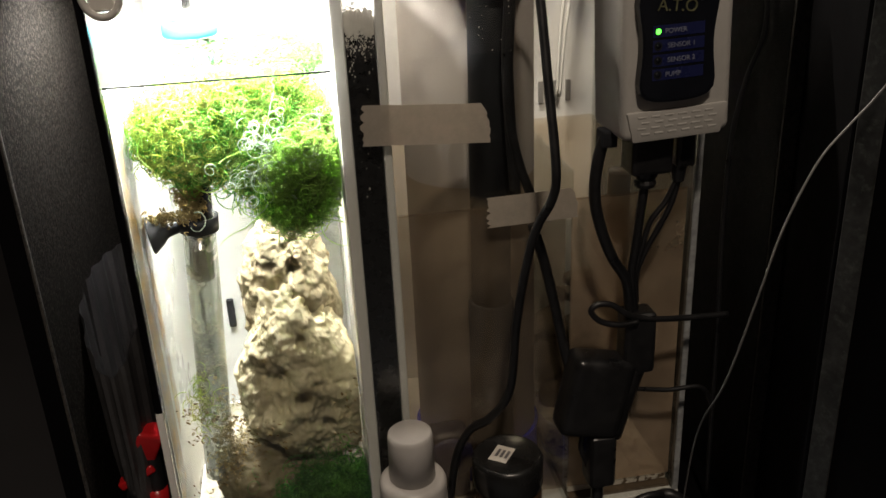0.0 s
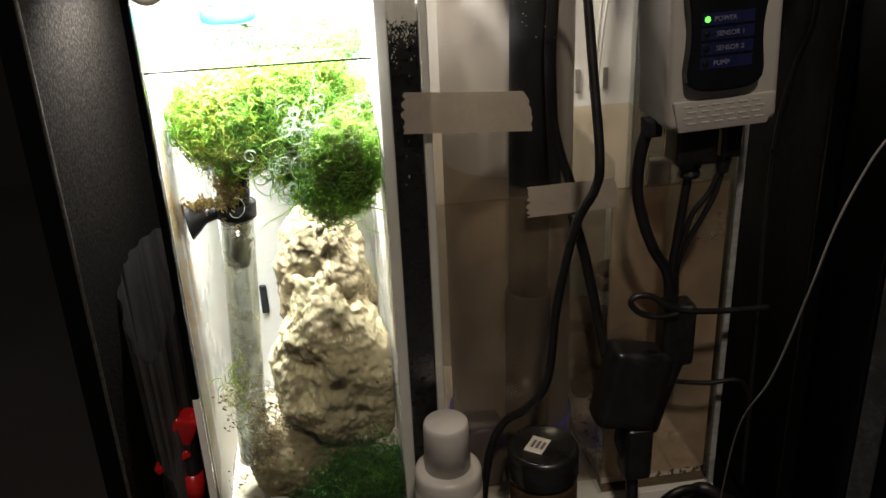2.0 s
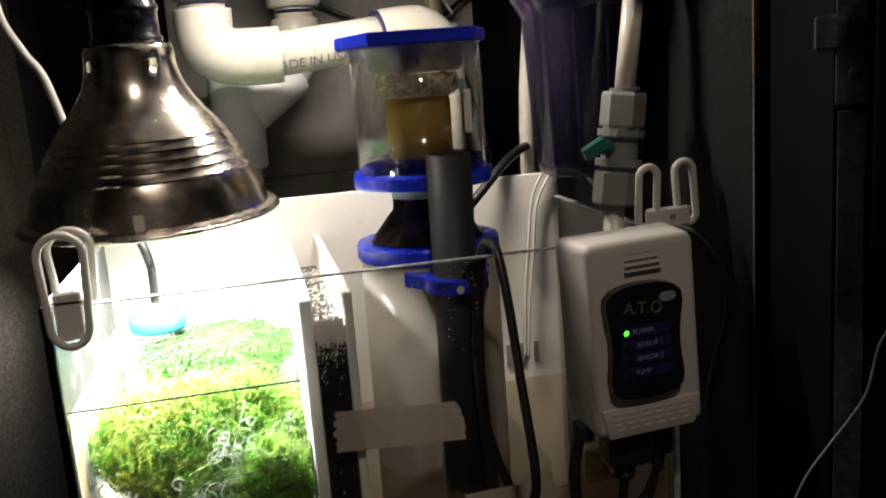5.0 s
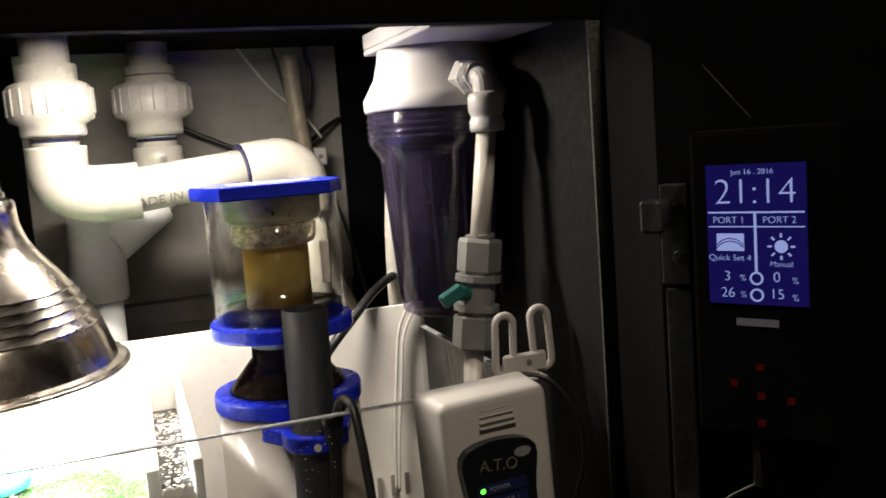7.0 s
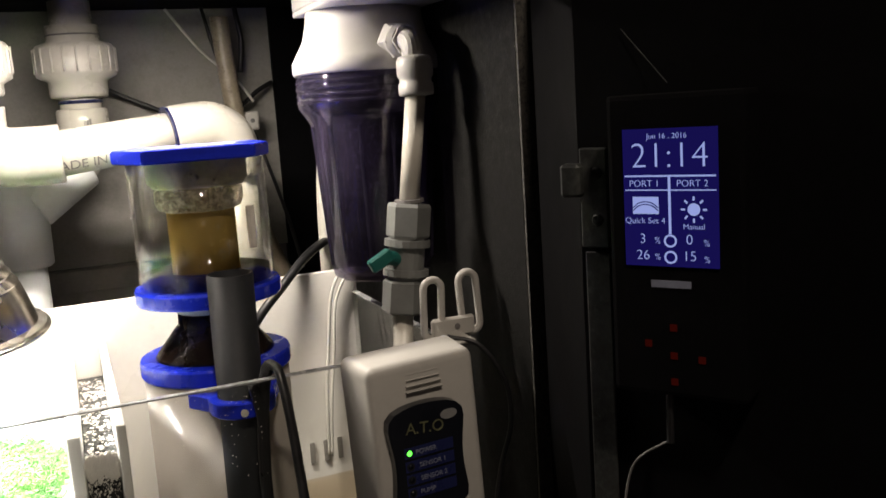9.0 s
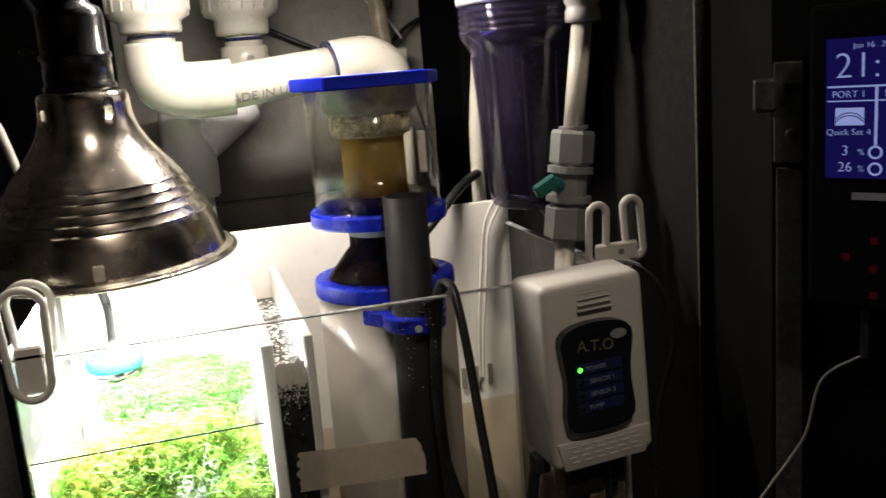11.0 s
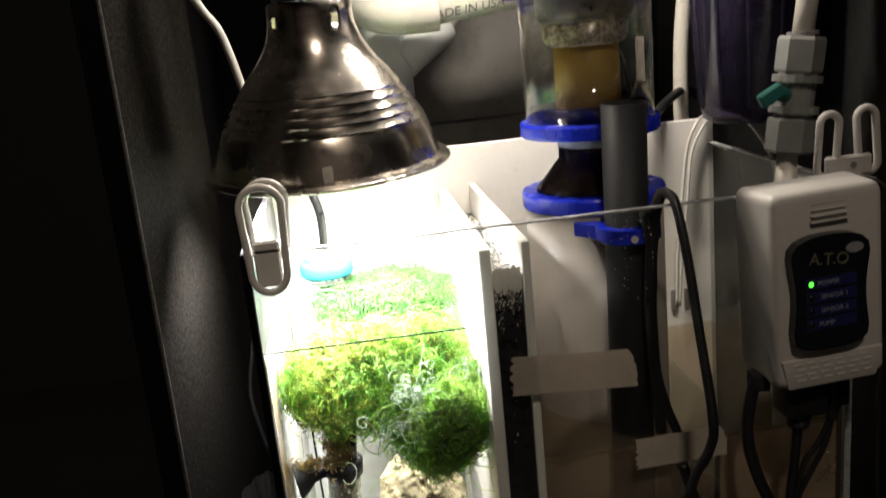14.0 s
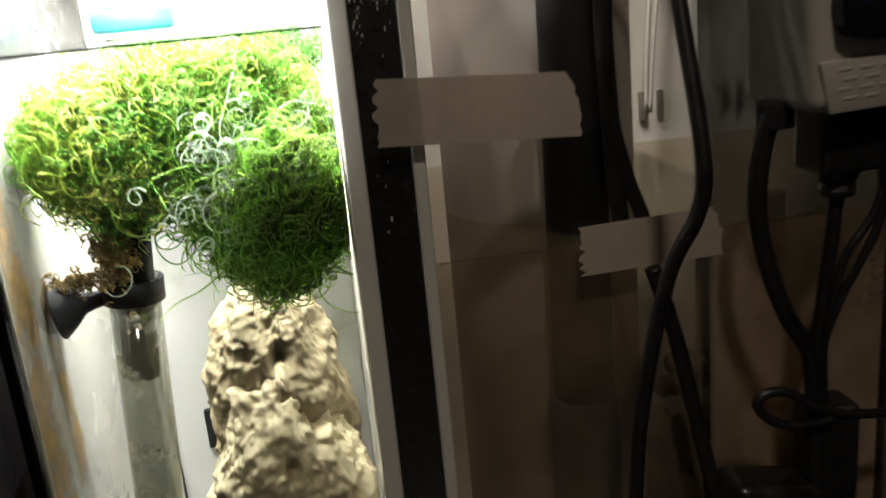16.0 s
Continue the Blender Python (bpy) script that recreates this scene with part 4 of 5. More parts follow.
port = part("port", merged(lathe([(0, 0), (0.0190, 0), (0.0190, 0.006), (0.0160, 0.010), (0.0160, 0.016), (0.0130, 0.017), (0.0130, 0.028), (0, 0.028)], 6, at(0.342, 0.790, 0.797) @ pose(0, 0, 0, 90, 0, 0)), lathe([(0.0125, 0), (0.0150, 0.002), (0.0125, 0.004), (0.0150, 0.006), (0.0125, 0.008), (0.0150, 0.010), (0.0125, 0.012)], 24, at(0.342, 0.777, 0.797) @ pose(0, 0, 0, 90, 0, 0), True), tube([(0.342, 0.79, 0.797), (0.342, 0.768, 0.797), (0.343, 0.755, 0.794), (0.343, 0.752, 0.782), (0.343, 0.751, 0.770)], 0.0095, 16)), BOX_WHITE, flt, "white threaded port")

feed = thing("feed_pipe", (0.32, 0.752, 0.40), "off-white feed pipe with a grey inline valve", "pipe")
part("nut", lathe([(0.009, 0.748), (0.0150, 0.749), (0.0155, 0.752), (0.0155, 0.758), (0.0140, 0.760), (0.0140, 0.763), (0.0160, 0.766), (0.0160, 0.778), (0.0140, 0.782), (0.009, 0.783)], 24, at(0.3435, 0.751, 0), True), BOX_WHITE, feed, "white compression nut", True)
part("pipe", rod((0.3425, 0.751, 0.750), (0.329, 0.751, 0.652), 0.0090, 20), PVC, feed, smooth=True)
part("pipe", rod((0.3165, 0.7505, 0.562), (0.300, 0.746, 0.380), 0.0090, 20), PVC, feed, smooth=True)
VM = aim((0.3165, 0.7505, 0.558), (0.3295, 0.751, 0.656))
valve = part("valve", merged(lathe([(0, 0), (0.0185, 0.000), (0.0200, 0.002), (0.0200, 0.028), (0.0180, 0.030), (0, 0.030)], 6, VM), lathe([(0, 0.030), (0.0160, 0.030), (0.0160, 0.068), (0, 0.068)], 20, VM), lathe([(0.0160, 0.034), (0.0205, 0.034), (0.0205, 0.040), (0.0160, 0.040)], 20, VM, True), lathe([(0.0160, 0.060), (0.0205, 0.060), (0.0205, 0.066), (0.0160, 0.066)], 20, VM, True), lathe([(0, 0.068), (0.0185, 0.068), (0.0195, 0.070), (0.0195, 0.095), (0.0180, 0.098), (0, 0.098)], 6, VM)), VALVE_GREY, feed, "grey plastic ball valve")
part("lever", box(-0.0110, -0.004, -0.006, 0.011, 0.004, 0.006, 0.0015, 1, at(0.2935, 0.735, 0.6105) @ pose(0, 0, 0, 0, -28, 0)), TEAL, valve, "teal lever")
part("stem", rod((0.300, 0.737, 0.612), (0.318, 0.749, 0.606), 0.0065, 14), TEAL, valve)
part("gasket", lathe([(0.009, 0), (0.0130, 0), (0.0130, 0.003), (0.009, 0.003)], 20, at(0.3295, 0.751, 0.656), True), INK, feed)

# ---- white loop clips ----


def loop(cx, cz, w, h, y, r, lean=0.0, taper=1.0):
    """A stadium loop in the plane of the front pane."""
    pts = []
    for k in range(28):
        a = 2 * math.pi * k / 28
        zz = math.sin(a)
        ww = w / 2 * (1.0 if zz > 0 else taper)
        pts.append((cx + ww * math.cos(a), y + lean * (cz + (h - w) / 2 * (1 if zz > 0 else -1) - cz), cz + (h - w) / 2 * (1 if zz > 0 else -1) + w / 2 * zz))
    return tube(pts, r, 10, 1, False, 1.0, True)


clip = thing("plastic_clip", (-0.127, 0.68, 0.541), "off-white plastic loop clip gripping the sump edge", "clip")
part("front_loop", loop(-0.1275, 0.553, 0.031, 0.079, 0.6705, 0.0029, 0.05, 0.85), CLIP_WHITE, clip, smooth=True)
part("rear_loop", loop(-0.126, 0.562, 0.031, 0.060, 0.698, 0.0029, 0.0, 0.85), CLIP_WHITE, clip, smooth=True)
part("web", box(-0.1375, 0.6715, 0.517, -0.1180, 0.6755, 0.552, 0.0015, 1), CLIP_WHITE, clip)
part("bridge", box(-0.138, 0.6715, 0.5425, -0.117, 0.698, 0.5465, 0.001, 1), CLIP_WHITE, clip)

hook = thing("hanger_bracket", (0.345, 0.70, 0.541), "white plastic double-loop hanger on the sump rim", "hanger")
part("loop", loop(0.3240, 0.569, 0.0165, 0.052, 0.700, 0.0032, -0.12), BOX_WHITE, hook, smooth=True)
part("loop", loop(0.3600, 0.570, 0.0165, 0.052, 0.704, 0.0032, 0.12), BOX_WHITE, hook, smooth=True)
part("plate", box(0.322, 0.698, 0.5425, 0.362, 0.7035, 0.560, 0.002, 1), BOX_WHITE, hook)
part("screw", lathe([(0, 0.001), (0.0025, 0.001), (0.0025, 0)], 12, at(0.345, 0.698, 0.552) @ pose(0, 0, 0, 90, 0, 0)), INK, hook)
part("saddle", box(0.316, 0.676, 0.5415, 0.352, 0.704, 0.5445, 0.001, 1), BOX_WHITE, hook)

# ---- top-off controller ----
AX, AY, AZ = 0.2800, 0.674, 0.478   # centre of its back
AM = at(AX, AY, AZ) @ pose(0, 0, 0, 2.0, -1.5, 3.0)
ato = thing("top_off_controller", (AX, AY, 0.405), "off-white plastic top-off controller box with black label", "controller")


shell = box(-0.0490, -0.056, -0.0735, 0.0490, 0.0, 0.0735, 0.007, 4)
for v in shell.verts:
    f = min(1, max(0, -v.co.y / 0.056))
    k = v.co.z / 0.072
    v.co.x *= (1 - 0.10 * f * (0.6 + 0.4 * k)) * (1 - 0.09 * max(0.0, (-k - 0.68) / 0.32))
    v.co.y += 0.010 * f * max(0, k) ** 2 - 0.004 * f * (1 - (v.co.x / 0.049) ** 2) * (1 - k * k)
    v.co.z += 0.006 * (1 - (v.co.x / 0.049) ** 2) * max(0, k)
shell.transform(AM)
part("case", shell, BOX_WHITE, ato, "off-white plastic case", True).data.set_sharp_from_angle(angle=radians(40))
face = []
for k in range(40):
    a = 2 * math.pi * k / 40
    cx, cz = math.cos(a), math.sin(a)
    n = 5.0
    rr = (abs(cx) ** n + abs(cz) ** n) ** (-1 / n)
    x, z = 0.0335 * rr * cx, 0.0395 * rr * cz
    x *= 1 - 0.20 * (1 - (z / 0.0365) ** 2) + 0.02 * (z / 0.0365)
    z += 0.004 * (1 - (x / 0.0285) ** 2) * (1 if z > 0 else -0.6) if abs(z) > 0.02 else 0
    face.append((x, z - 0.002))
part("label_frame", prism([(x * 1.045, z * 1.035) for x, z in face], -0.0606, -0.0520, 0, AM @ pose(-0.0045, 0, 0, -2.5, 0, 0)), PANEL_BLACK, ato)
part("label", prism(face, -0.0611, -0.0520, 0, AM @ pose(-0.0045, 0, 0, -2.5, 0, 0)), PANEL_BLACK, ato, "glossy black label")
LM = AM @ pose(-0.0045, 0, 0, -2.5, 0, 0)
for i, word in enumerate(("POWER", "SENSOR 1", "SENSOR 2", "PUMP")):
    zz = 0.0075 - i * 0.0105
    part("label_band", box(-0.0205, -0.0614, zz - 0.0042, 0.0200, -0.0611, zz + 0.0042, 0, 1, LM), LABEL_BLUE, ato)
    letters(word, 0.0050, LM @ pose(-0.0105 + 0.00155 * len(word), -0.0617, zz - 0.0002, 90, 0, 0), LABEL_TEXT, ato, "label_lettering")
    part("indicator_ring", lathe([(0.0022, 0), (0.0032, 0), (0.0032, 0.0005), (0.0022, 0.0005)], 18, LM @ pose(-0.0165, -0.0613, zz, 90, 0, 0), True), GREY_PVC, ato)
    part("indicator", lathe([(0, 0.0012), (0.0014, 0.001), (0.0021, 0.0003), (0.0021, 0)], 16, LM @ pose(-0.0165, -0.0613, zz, 90, 0, 0)), LED_GREEN if i == 0 else PANEL_BLACK, ato, "lit green indicator" if i == 0 else "", True)
letters("A.T.O", 0.0125, LM @ pose(-0.002, -0.0617, 0.0245, 90, 6, 0), PEN, ato, "marker_lettering")
part("badge", lathe([(0, 0.0004), (0.0070, 0.0004), (0.0070, 0)], 24, LM @ pose(0.0185, -0.0612, 0.0305, 90, 0, 0) @ Matrix.Diagonal((1, 0.55, 1, 1))), SILVER, ato)
skirt = box(-0.0418, -0.0576, -0.0742, 0.0418, -0.020, -0.0500, 0.0022, 2)
for v in skirt.verts:
    v.co.x *= 1 - 0.13 * max(0.0, (-0.0500 - v.co.z) / 0.0245)
skirt.transform(AM)
part("skirt", skirt, BOX_WHITE, ato, "ribbed lower cap with tapering sides", True).data.set_sharp_from_angle(angle=radians(40))
for i in range(4):
    for k in range(6):
        part("grip_bar", box(-0.0335 + k * 0.0110 + (i % 2) * 0.003, -0.0580, -0.0556 - i * 0.0044, -0.0255 + k * 0.0110 + (i % 2) * 0.003, -0.0560, -0.0532 - i * 0.0044, 0.0007, 1, AM), BOX_WHITE, ato)
for i in range(4):
    kz = (0.0538 + i * 0.0042) / 0.072
    fy = -0.056 + 0.010 * kz * kz - 0.004 * (1 - kz * kz)
    part("top_ridge", box(-0.015 + i * 0.0006, fy - 0.0002, 0.0530 + i * 0.0042, 0.015 - i * 0.0006, fy + 0.004, 0.0537 + i * 0.0042, 0.0002, 1, AM), BOX_WHITE, ato)

plug = thing("power_plug", (0.268, 0.648, 0.365), "black moulded plug under the controller", "plug")
part("plug_body", box(0.256, 0.634, 0.368, 0.290, 0.662, 0.405, 0.003), CABLE, plug)
part("strain_relief", lathe([(0.0085, 0.355), (0.0095, 0.358), (0.0080, 0.361), (0.0098, 0.364), (0.0110, 0.369)], 16, at(0.2725, 0.648, 0)), CABLE, plug)
plug = thing("power_plug", (0.304, 0.650, 0.365), "small black plug beside the larger one", "plug")
part("plug_body", box(0.296, 0.640, 0.370, 0.312, 0.660, 0.405, 0.003), CABLE, plug)
part("strain_relief", lathe([(0.0050, 0.356), (0.0060, 0.364), (0.0070, 0.371)], 14, at(0.302, 0.650, 0)), CABLE, plug)
plug = thing("sensor_plug", (0.244, 0.655, 0.38), "dark grey connector under the controller", "plug")
part("plug_body", box(0.2325, 0.640, 0.392, 0.2455, 0.656, 0.406, 0.002), GREY_PVC, plug)

cord("controller_cable", [(0.2385, 0.648, 0.404), (0.2320, 0.648, 0.380), (0.2300, 0.648, 0.350), (0.2365, 0.648, 0.320), (0.2480, 0.650, 0.292), (0.262, 0.652, 0.268), (0.268, 0.655, 0.235)], 0.0048, "thick black cable from the controller to the adapter")
cord("controller_cable", [(0.2725, 0.648, 0.358), (0.2700, 0.648, 0.330), (0.2680, 0.650, 0.300), (0.2665, 0.652, 0.272), (0.272, 0.655, 0.235)], 0.0038, "black cable from the plug to the adapter")
cord("controller_cable", [(0.3010, 0.650, 0.358), (0.2920, 0.650, 0.338), (0.2800, 0.650, 0.322), (0.2745, 0.651, 0.300), (0.2690, 0.652, 0.272), (0.2705, 0.655, 0.245)], 0.0025, "thin black sensor cable")
cord("controller_cable", [(0.3030, 0.651, 0.358), (0.2975, 0.651, 0.335), (0.2880, 0.651, 0.315), (0.2780, 0.652, 0.295), (0.2710, 0.653, 0.272), (0.2735, 0.656, 0.245)], 0.0025, "thin black sensor cable")
cord("looped_cable", [(0.3600, 0.655, 0.222), (0.320, 0.650, 0.226), (0.285, 0.645, 0.232), (0.262, 0.643, 0.240), (0.246, 0.642, 0.252), (0.233, 0.642, 0.254), (0.2275, 0.642, 0.248), (0.236, 0.641, 0.238), (0.252, 0.640, 0.233), (0.270, 0.641, 0.233)], 0.0027, "black cable knotted in a loop")
cord("low_cable", [(0.238, 0.662, 0.156), (0.275, 0.660, 0.153), (0.31, 0.658, 0.148), (0.342, 0.658, 0.146), (0.358, 0.662, 0.120)], 0.0022, "thin black cable across the sump front")
adp = thing("plug_adapter", (0.275, 0.657, 0.11), "black plug and adapter block hanging by the cables", "adapter")
a1 = box(-0.0145, -0.012, -0.030, 0.0145, 0.012, 0.030, 0.005, 3, at(0.2745, 0.655, 0.2080))
part("coupler", a1, CABLE, adp)
part("lead", tube([(0.272, 0.655, 0.182), (0.265, 0.655, 0.160), (0.258, 0.655, 0.135), (0.252, 0.655, 0.112)], 0.0125, 12), CABLE, adp, smooth=True)
brick = thing("power_adapter", (0.235, 0.657, 0.115), "black rounded power adapter block leaning on the sump", "adapter")
part("body", box(-0.0290, -0.0165, -0.040, 0.0290, 0.0165, 0.040, 0.010, 4, at(0.2360, 0.654, 0.1580) @ pose(0, 0, 0, 0, 12, 0)), CABLE, brick, smooth=True)
part("tail", tube([(0.229, 0.655, 0.120), (0.226, 0.655, 0.100), (0.232, 0.655, 0.080), (0.236, 0.655, 0.06)], 0.0028, 8), CABLE, brick, smooth=True)
plug = thing("hanging_plug", (0.245, 0.655, 0.0), "black plug resting near the sump foot", "plug")
part("plug_body", box(0.2305, 0.640, 0.060, 0.2560, 0.668, 0.118, 0.006, 3), CABLE, plug)
part("cord", tube([(0.243, 0.655, 0.064), (0.242, 0.650, 0.03), (0.25, 0.645, 0.006), (0.275, 0.655, 0.004), (0.30, 0.66, 0.02), (0.315, 0.655, 0.030), (0.33, 0.65, 0.022), (0.345, 0.655, 0.008)], 0.006, 10), CABLE, plug, smooth=True)
cord("floor_cable", [(0.262, 0.652, 0.012), (0.282, 0.65, 0.032), (0.302, 0.652, 0.034), (0.318, 0.658, 0.020), (0.30, 0.662, 0.008), (0.27, 0.66, 0.006)], 0.0038, "black cable coiled before the sump foot")

# cords over the front pane
cord("power_cable", [(0.176, 0.697, 0.34), (0.172, 0.696, 0.40), (0.170, 0.695, 0.46), (0.174, 0.694, 0.52), (0.179, 0.690, 0.547), (0.1835, 0.682, 0.5490), (0.1850, 0.672, 0.542), (0.1865, 0.657, 0.508), (0.187, 0.636, 0.449), (0.188, 0.617, 0.388), (0.185, 0.617, 0.363), (0.171, 0.62, 0.332), (0.160, 0.63, 0.259), (0.155, 0.638, 0.185), (0.140, 0.650, 0.150), (0.122, 0.664, 0.128), (0.108, 0.668, 0.090), (0.098, 0.666, 0.006)], 0.0050, "black power cord hung over the sump front", flat=0.75)
cord("inner_cord", [(0.167, 0.694, 0.535), (0.172, 0.694, 0.50), (0.170, 0.694, 0.44), (0.172, 0.694, 0.400), (0.180, 0.694, 0.365), (0.188, 0.694, 0.342), (0.193, 0.694, 0.32)], 0.0042, "black cord inside the front pane")
cord("taped_cord", [(0.1850, 0.6745, 0.3200), (0.1880, 0.674, 0.310), (0.1960, 0.672, 0.280), (0.2040, 0.671, 0.243), (0.2110, 0.668, 0.205), (0.2190, 0.664, 0.170), (0.225, 0.660, 0.14)], 0.0046, "black cord held to the pane by tape")


def tape(x0, z0, x1, z1, skew, label, seed):
    r = random.Random(seed)
    bm = bmesh.new()
    n = 12
    left = [(x0 + r.uniform(-0.0022, 0.0022), z0 + (z1 - z0) * k / n) for k in range(n + 1)]
    right = [(x1 + r.uniform(-0.0010, 0.0010) - 0.006 * (k / n) ** 3, z0 + (z1 - z0) * k / n) for k in range(n + 1)]
    for (ax, az), (bx, bz), (cx2, cz2), (dx, dz) in zip(left, right, right[1:], left[1:]):
        cols = 14
        for j in range(cols):
            def pt(x, z, x2, z2, f):
                xx = x + (x2 - x) * f
                return (xx, 0.6790 - 0.00015 * abs(math.sin(f * 17 + seed)), z + (z2 - z) * f + skew * (f - 0.5))
            q = [pt(ax, az, bx, bz, j / cols), pt(ax, az, bx, bz, (j + 1) / cols), pt(dx, dz, cx2, cz2, (j + 1) / cols), pt(dx, dz, cx2, cz2, j / cols)]
            bm.faces.new([bm.verts.new(p) for p in q])
    bmesh.ops.remove_doubles(bm, verts=bm.verts[:], dist=1e-6)
    ob = tagged(part("masking_tape", bm, TAPE, None, label), category="tape", group="tape strips on the sump")
    s = ob.modifiers.new("thick", "SOLIDIFY")
    s.thickness = 0.0003
    return ob


tape(0.0485, 0.3970, 0.1510, 0.4300, -0.006, "strip of translucent masking tape with a torn end, on the pane", 3)
tape(0.1480, 0.3200, 0.2265, 0.3470, 0.002, "torn strip of masking tape over a cord, on the pane", 8)

# ---- bottle and jar in front ----
BOTTLE = surface("bottle_plastic", (0.56, 0.535, 0.51), 0.4, scale=22, vary=0.05, bump=0.05)
bot = thing("white_bottle", (0.064, 0.640, 0.0), "white plastic bottle with a plain screw cap", "bottle")
BT = at(0.0655, 0.640, 0) @ Matrix.Diagonal((1, 1, 0.965, 1))
part("bottle", lathe([(0, 0.0), (0.0275, 0.0), (0.0295, 0.003), (0.0300, 0.098), (0.0300, 0.105), (0.0288, 0.1085), (0.0265, 0.1100), (0.0215, 0.1106), (0, 0.1106)], 40, BT), BOTTLE, bot, smooth=True)
part("cap", lathe([(0, 0.1110), (0.0205, 0.1110), (0.0198, 0.154), (0.0190, 0.158), (0.0178, 0.1592), (0, 0.1592)], 40, BT), BOTTLE, bot, "plain white screw cap", True)
lb = part("label", lathe([(0.0302, 0.02), (0.0304, 0.0205), (0.0304, 0.0895), (0.0302, 0.090)], 40, BT), PAPER, bot, "printed paper label", True)
for i in range(7):
    for a0, a1 in ((-2.2, -1.62), (-1.55, -1.15)):
        bars = bmesh.new()
        w = a1 - rng.uniform(0, 0.2)
        vs = [[bars.verts.new((0.0645 + 0.0307 * math.cos(a), 0.640 + 0.0307 * math.sin(a), 0.080 - i * 0.0048 + dz)) for dz in (0, 0.0018)] for a in np.linspace(a0, w, 7)]
        for p, q in zip(vs, vs[1:]):
            bars.faces.new((p[0], q[0], q[1], p[1]))
        part("print_bar", bars, INK, lb)

jar = thing("brown_jar", (0.152, 0.640, 0.0), "brown jar with a black lid and small white price sticker", "jar")
JT = at(0.152, 0.640, 0)
part("jar", lathe([(0, 0.0), (0.0290, 0.0), (0.0310, 0.003), (0.0310, 0.078), (0.0285, 0.085), (0, 0.085)], 40, JT), JAR, jar, smooth=True)
jl = part("lid", lathe([(0, 0.086), (0.0315, 0.086), (0.0320, 0.088), (0.0320, 0.112), (0.0300, 0.1155), (0.0270, 0.116), (0.0262, 0.1150), (0, 0.1150)], 48, JT), JAR_LID, jar, "glossy black screw lid", True)
stk = part("sticker", box(-0.0085, -0.0115, 0, 0.0085, 0.0115, 0.0004, 0, 1, at(0.147, 0.641, 0.1152) @ pose(0, 0, 0, 0, 0, -36)), PAPER, jl, "white price sticker")
for i in range(3):
    part("print_bar", box(-0.005 + i * 0.0045, -0.005, 0.0004, -0.0025 + i * 0.0045, 0.006, 0.0006, 0, 1, at(0.147, 0.641, 0.1152) @ pose(0, 0, 0, 0, 0, -36)), INK, stk)

cupw = thing("white_tub", (-0.088, 0.640, 0.0), "small white round tub on the cabinet floor", "tub")
part("tub", lathe([(0, 0.008), (0.018, 0.008), (0.020, 0.010), (0.020, 0.078), (0, 0.078)], 32, at(-0.088, 0.640, -0.008)), BOX_WHITE, cupw, smooth=True)
part("lid", lathe([(0, 0.0785), (0.021, 0.0785), (0.0215, 0.080), (0.0205, 0.088), (0, 0.0885)], 32, at(-0.088, 0.640, -0.008)), BOX_WHITE, cupw, smooth=True)

# ---- things beside the sump ----
bucket = thing("ribbed_bin", (-0.178, 0.78, 0.0), "black ribbed plastic bin squeezed beside the sump", "bin")
bb = bmesh.new()
rows = []
for zk in range(9):
    z = 0.002 + zk * 0.0335
    row = []
    for k in range(64):
        a = 2 * math.pi * k / 64
        rib = 0.0016 * (1 if k % 4 < 2 else -1) if zk > 3 else 0
        rx, ry = 0.0235 + 0.0006 * zk, 0.085 + 0.001 * zk
        top = 0.050 * (zk / 8) ** 2 * max(0, -math.sin(a)) ** 2.2
        row.append(bb.verts.new((-0.1785 + (rx + rib) * math.cos(a), 0.772 + (ry + rib) * math.sin(a), z - top)))
    rows.append(row)
for a, b in zip(rows, rows[1:]):
    for k in range(64):
        bb.faces.new((a[k], a[(k + 1) % 64], b[(k + 1) % 64], b[k]))
bb.faces.new(rows[0])
part("bin", bb, BUCKET, bucket)
redt = thing("red_tool", (-0.168, 0.690, 0.0), "glossy red and black plastic tool handle beside the sump", "tool")
part("head", box(-0.0120, -0.011, -0.0150, 0.0120, 0.011, 0.0150, 0.004, 3, at(-0.1660, 0.7000, 0.140) @ pose(0, 0, 0, 10, 24, 12)), RED, redt, "glossy red square head", True)
part("arm", box(-0.0040, -0.007, -0.0180, 0.0040, 0.007, 0.0180, 0.002, 2, at(-0.1780, 0.6960, 0.108) @ pose(0, 0, 0, 0, 62, 0)), RED, redt, "glossy red arm", True)
part("handle", tube([(-0.168, 0.700, 0.003), (-0.1660, 0.700, 0.05), (-0.1640, 0.700, 0.09), (-0.165, 0.700, 0.128)], 0.0085, 14), CABLE, redt, "black handle", True)
part("collar", tube([(-0.1655, 0.698, 0.058), (-0.1645, 0.698, 0.090)], 0.0098, 14, 1), RED, redt, "red collar", True)
part("grip", tube([(-0.180, 0.692, 0.003), (-0.182, 0.692, 0.05), (-0.180, 0.692, 0.098)], 0.008, 12), CABLE, redt, smooth=True)
cord("wall_cable", [(-0.165, 0.86, 0.45), (-0.172, 0.85, 0.41), (-0.180, 0.84, 0.37), (-0.174, 0.83, 0.33), (-0.166, 0.82, 0.305), (-0.160, 0.81, 0.29)], 0.0020, "thin black cable hanging beside the sump")
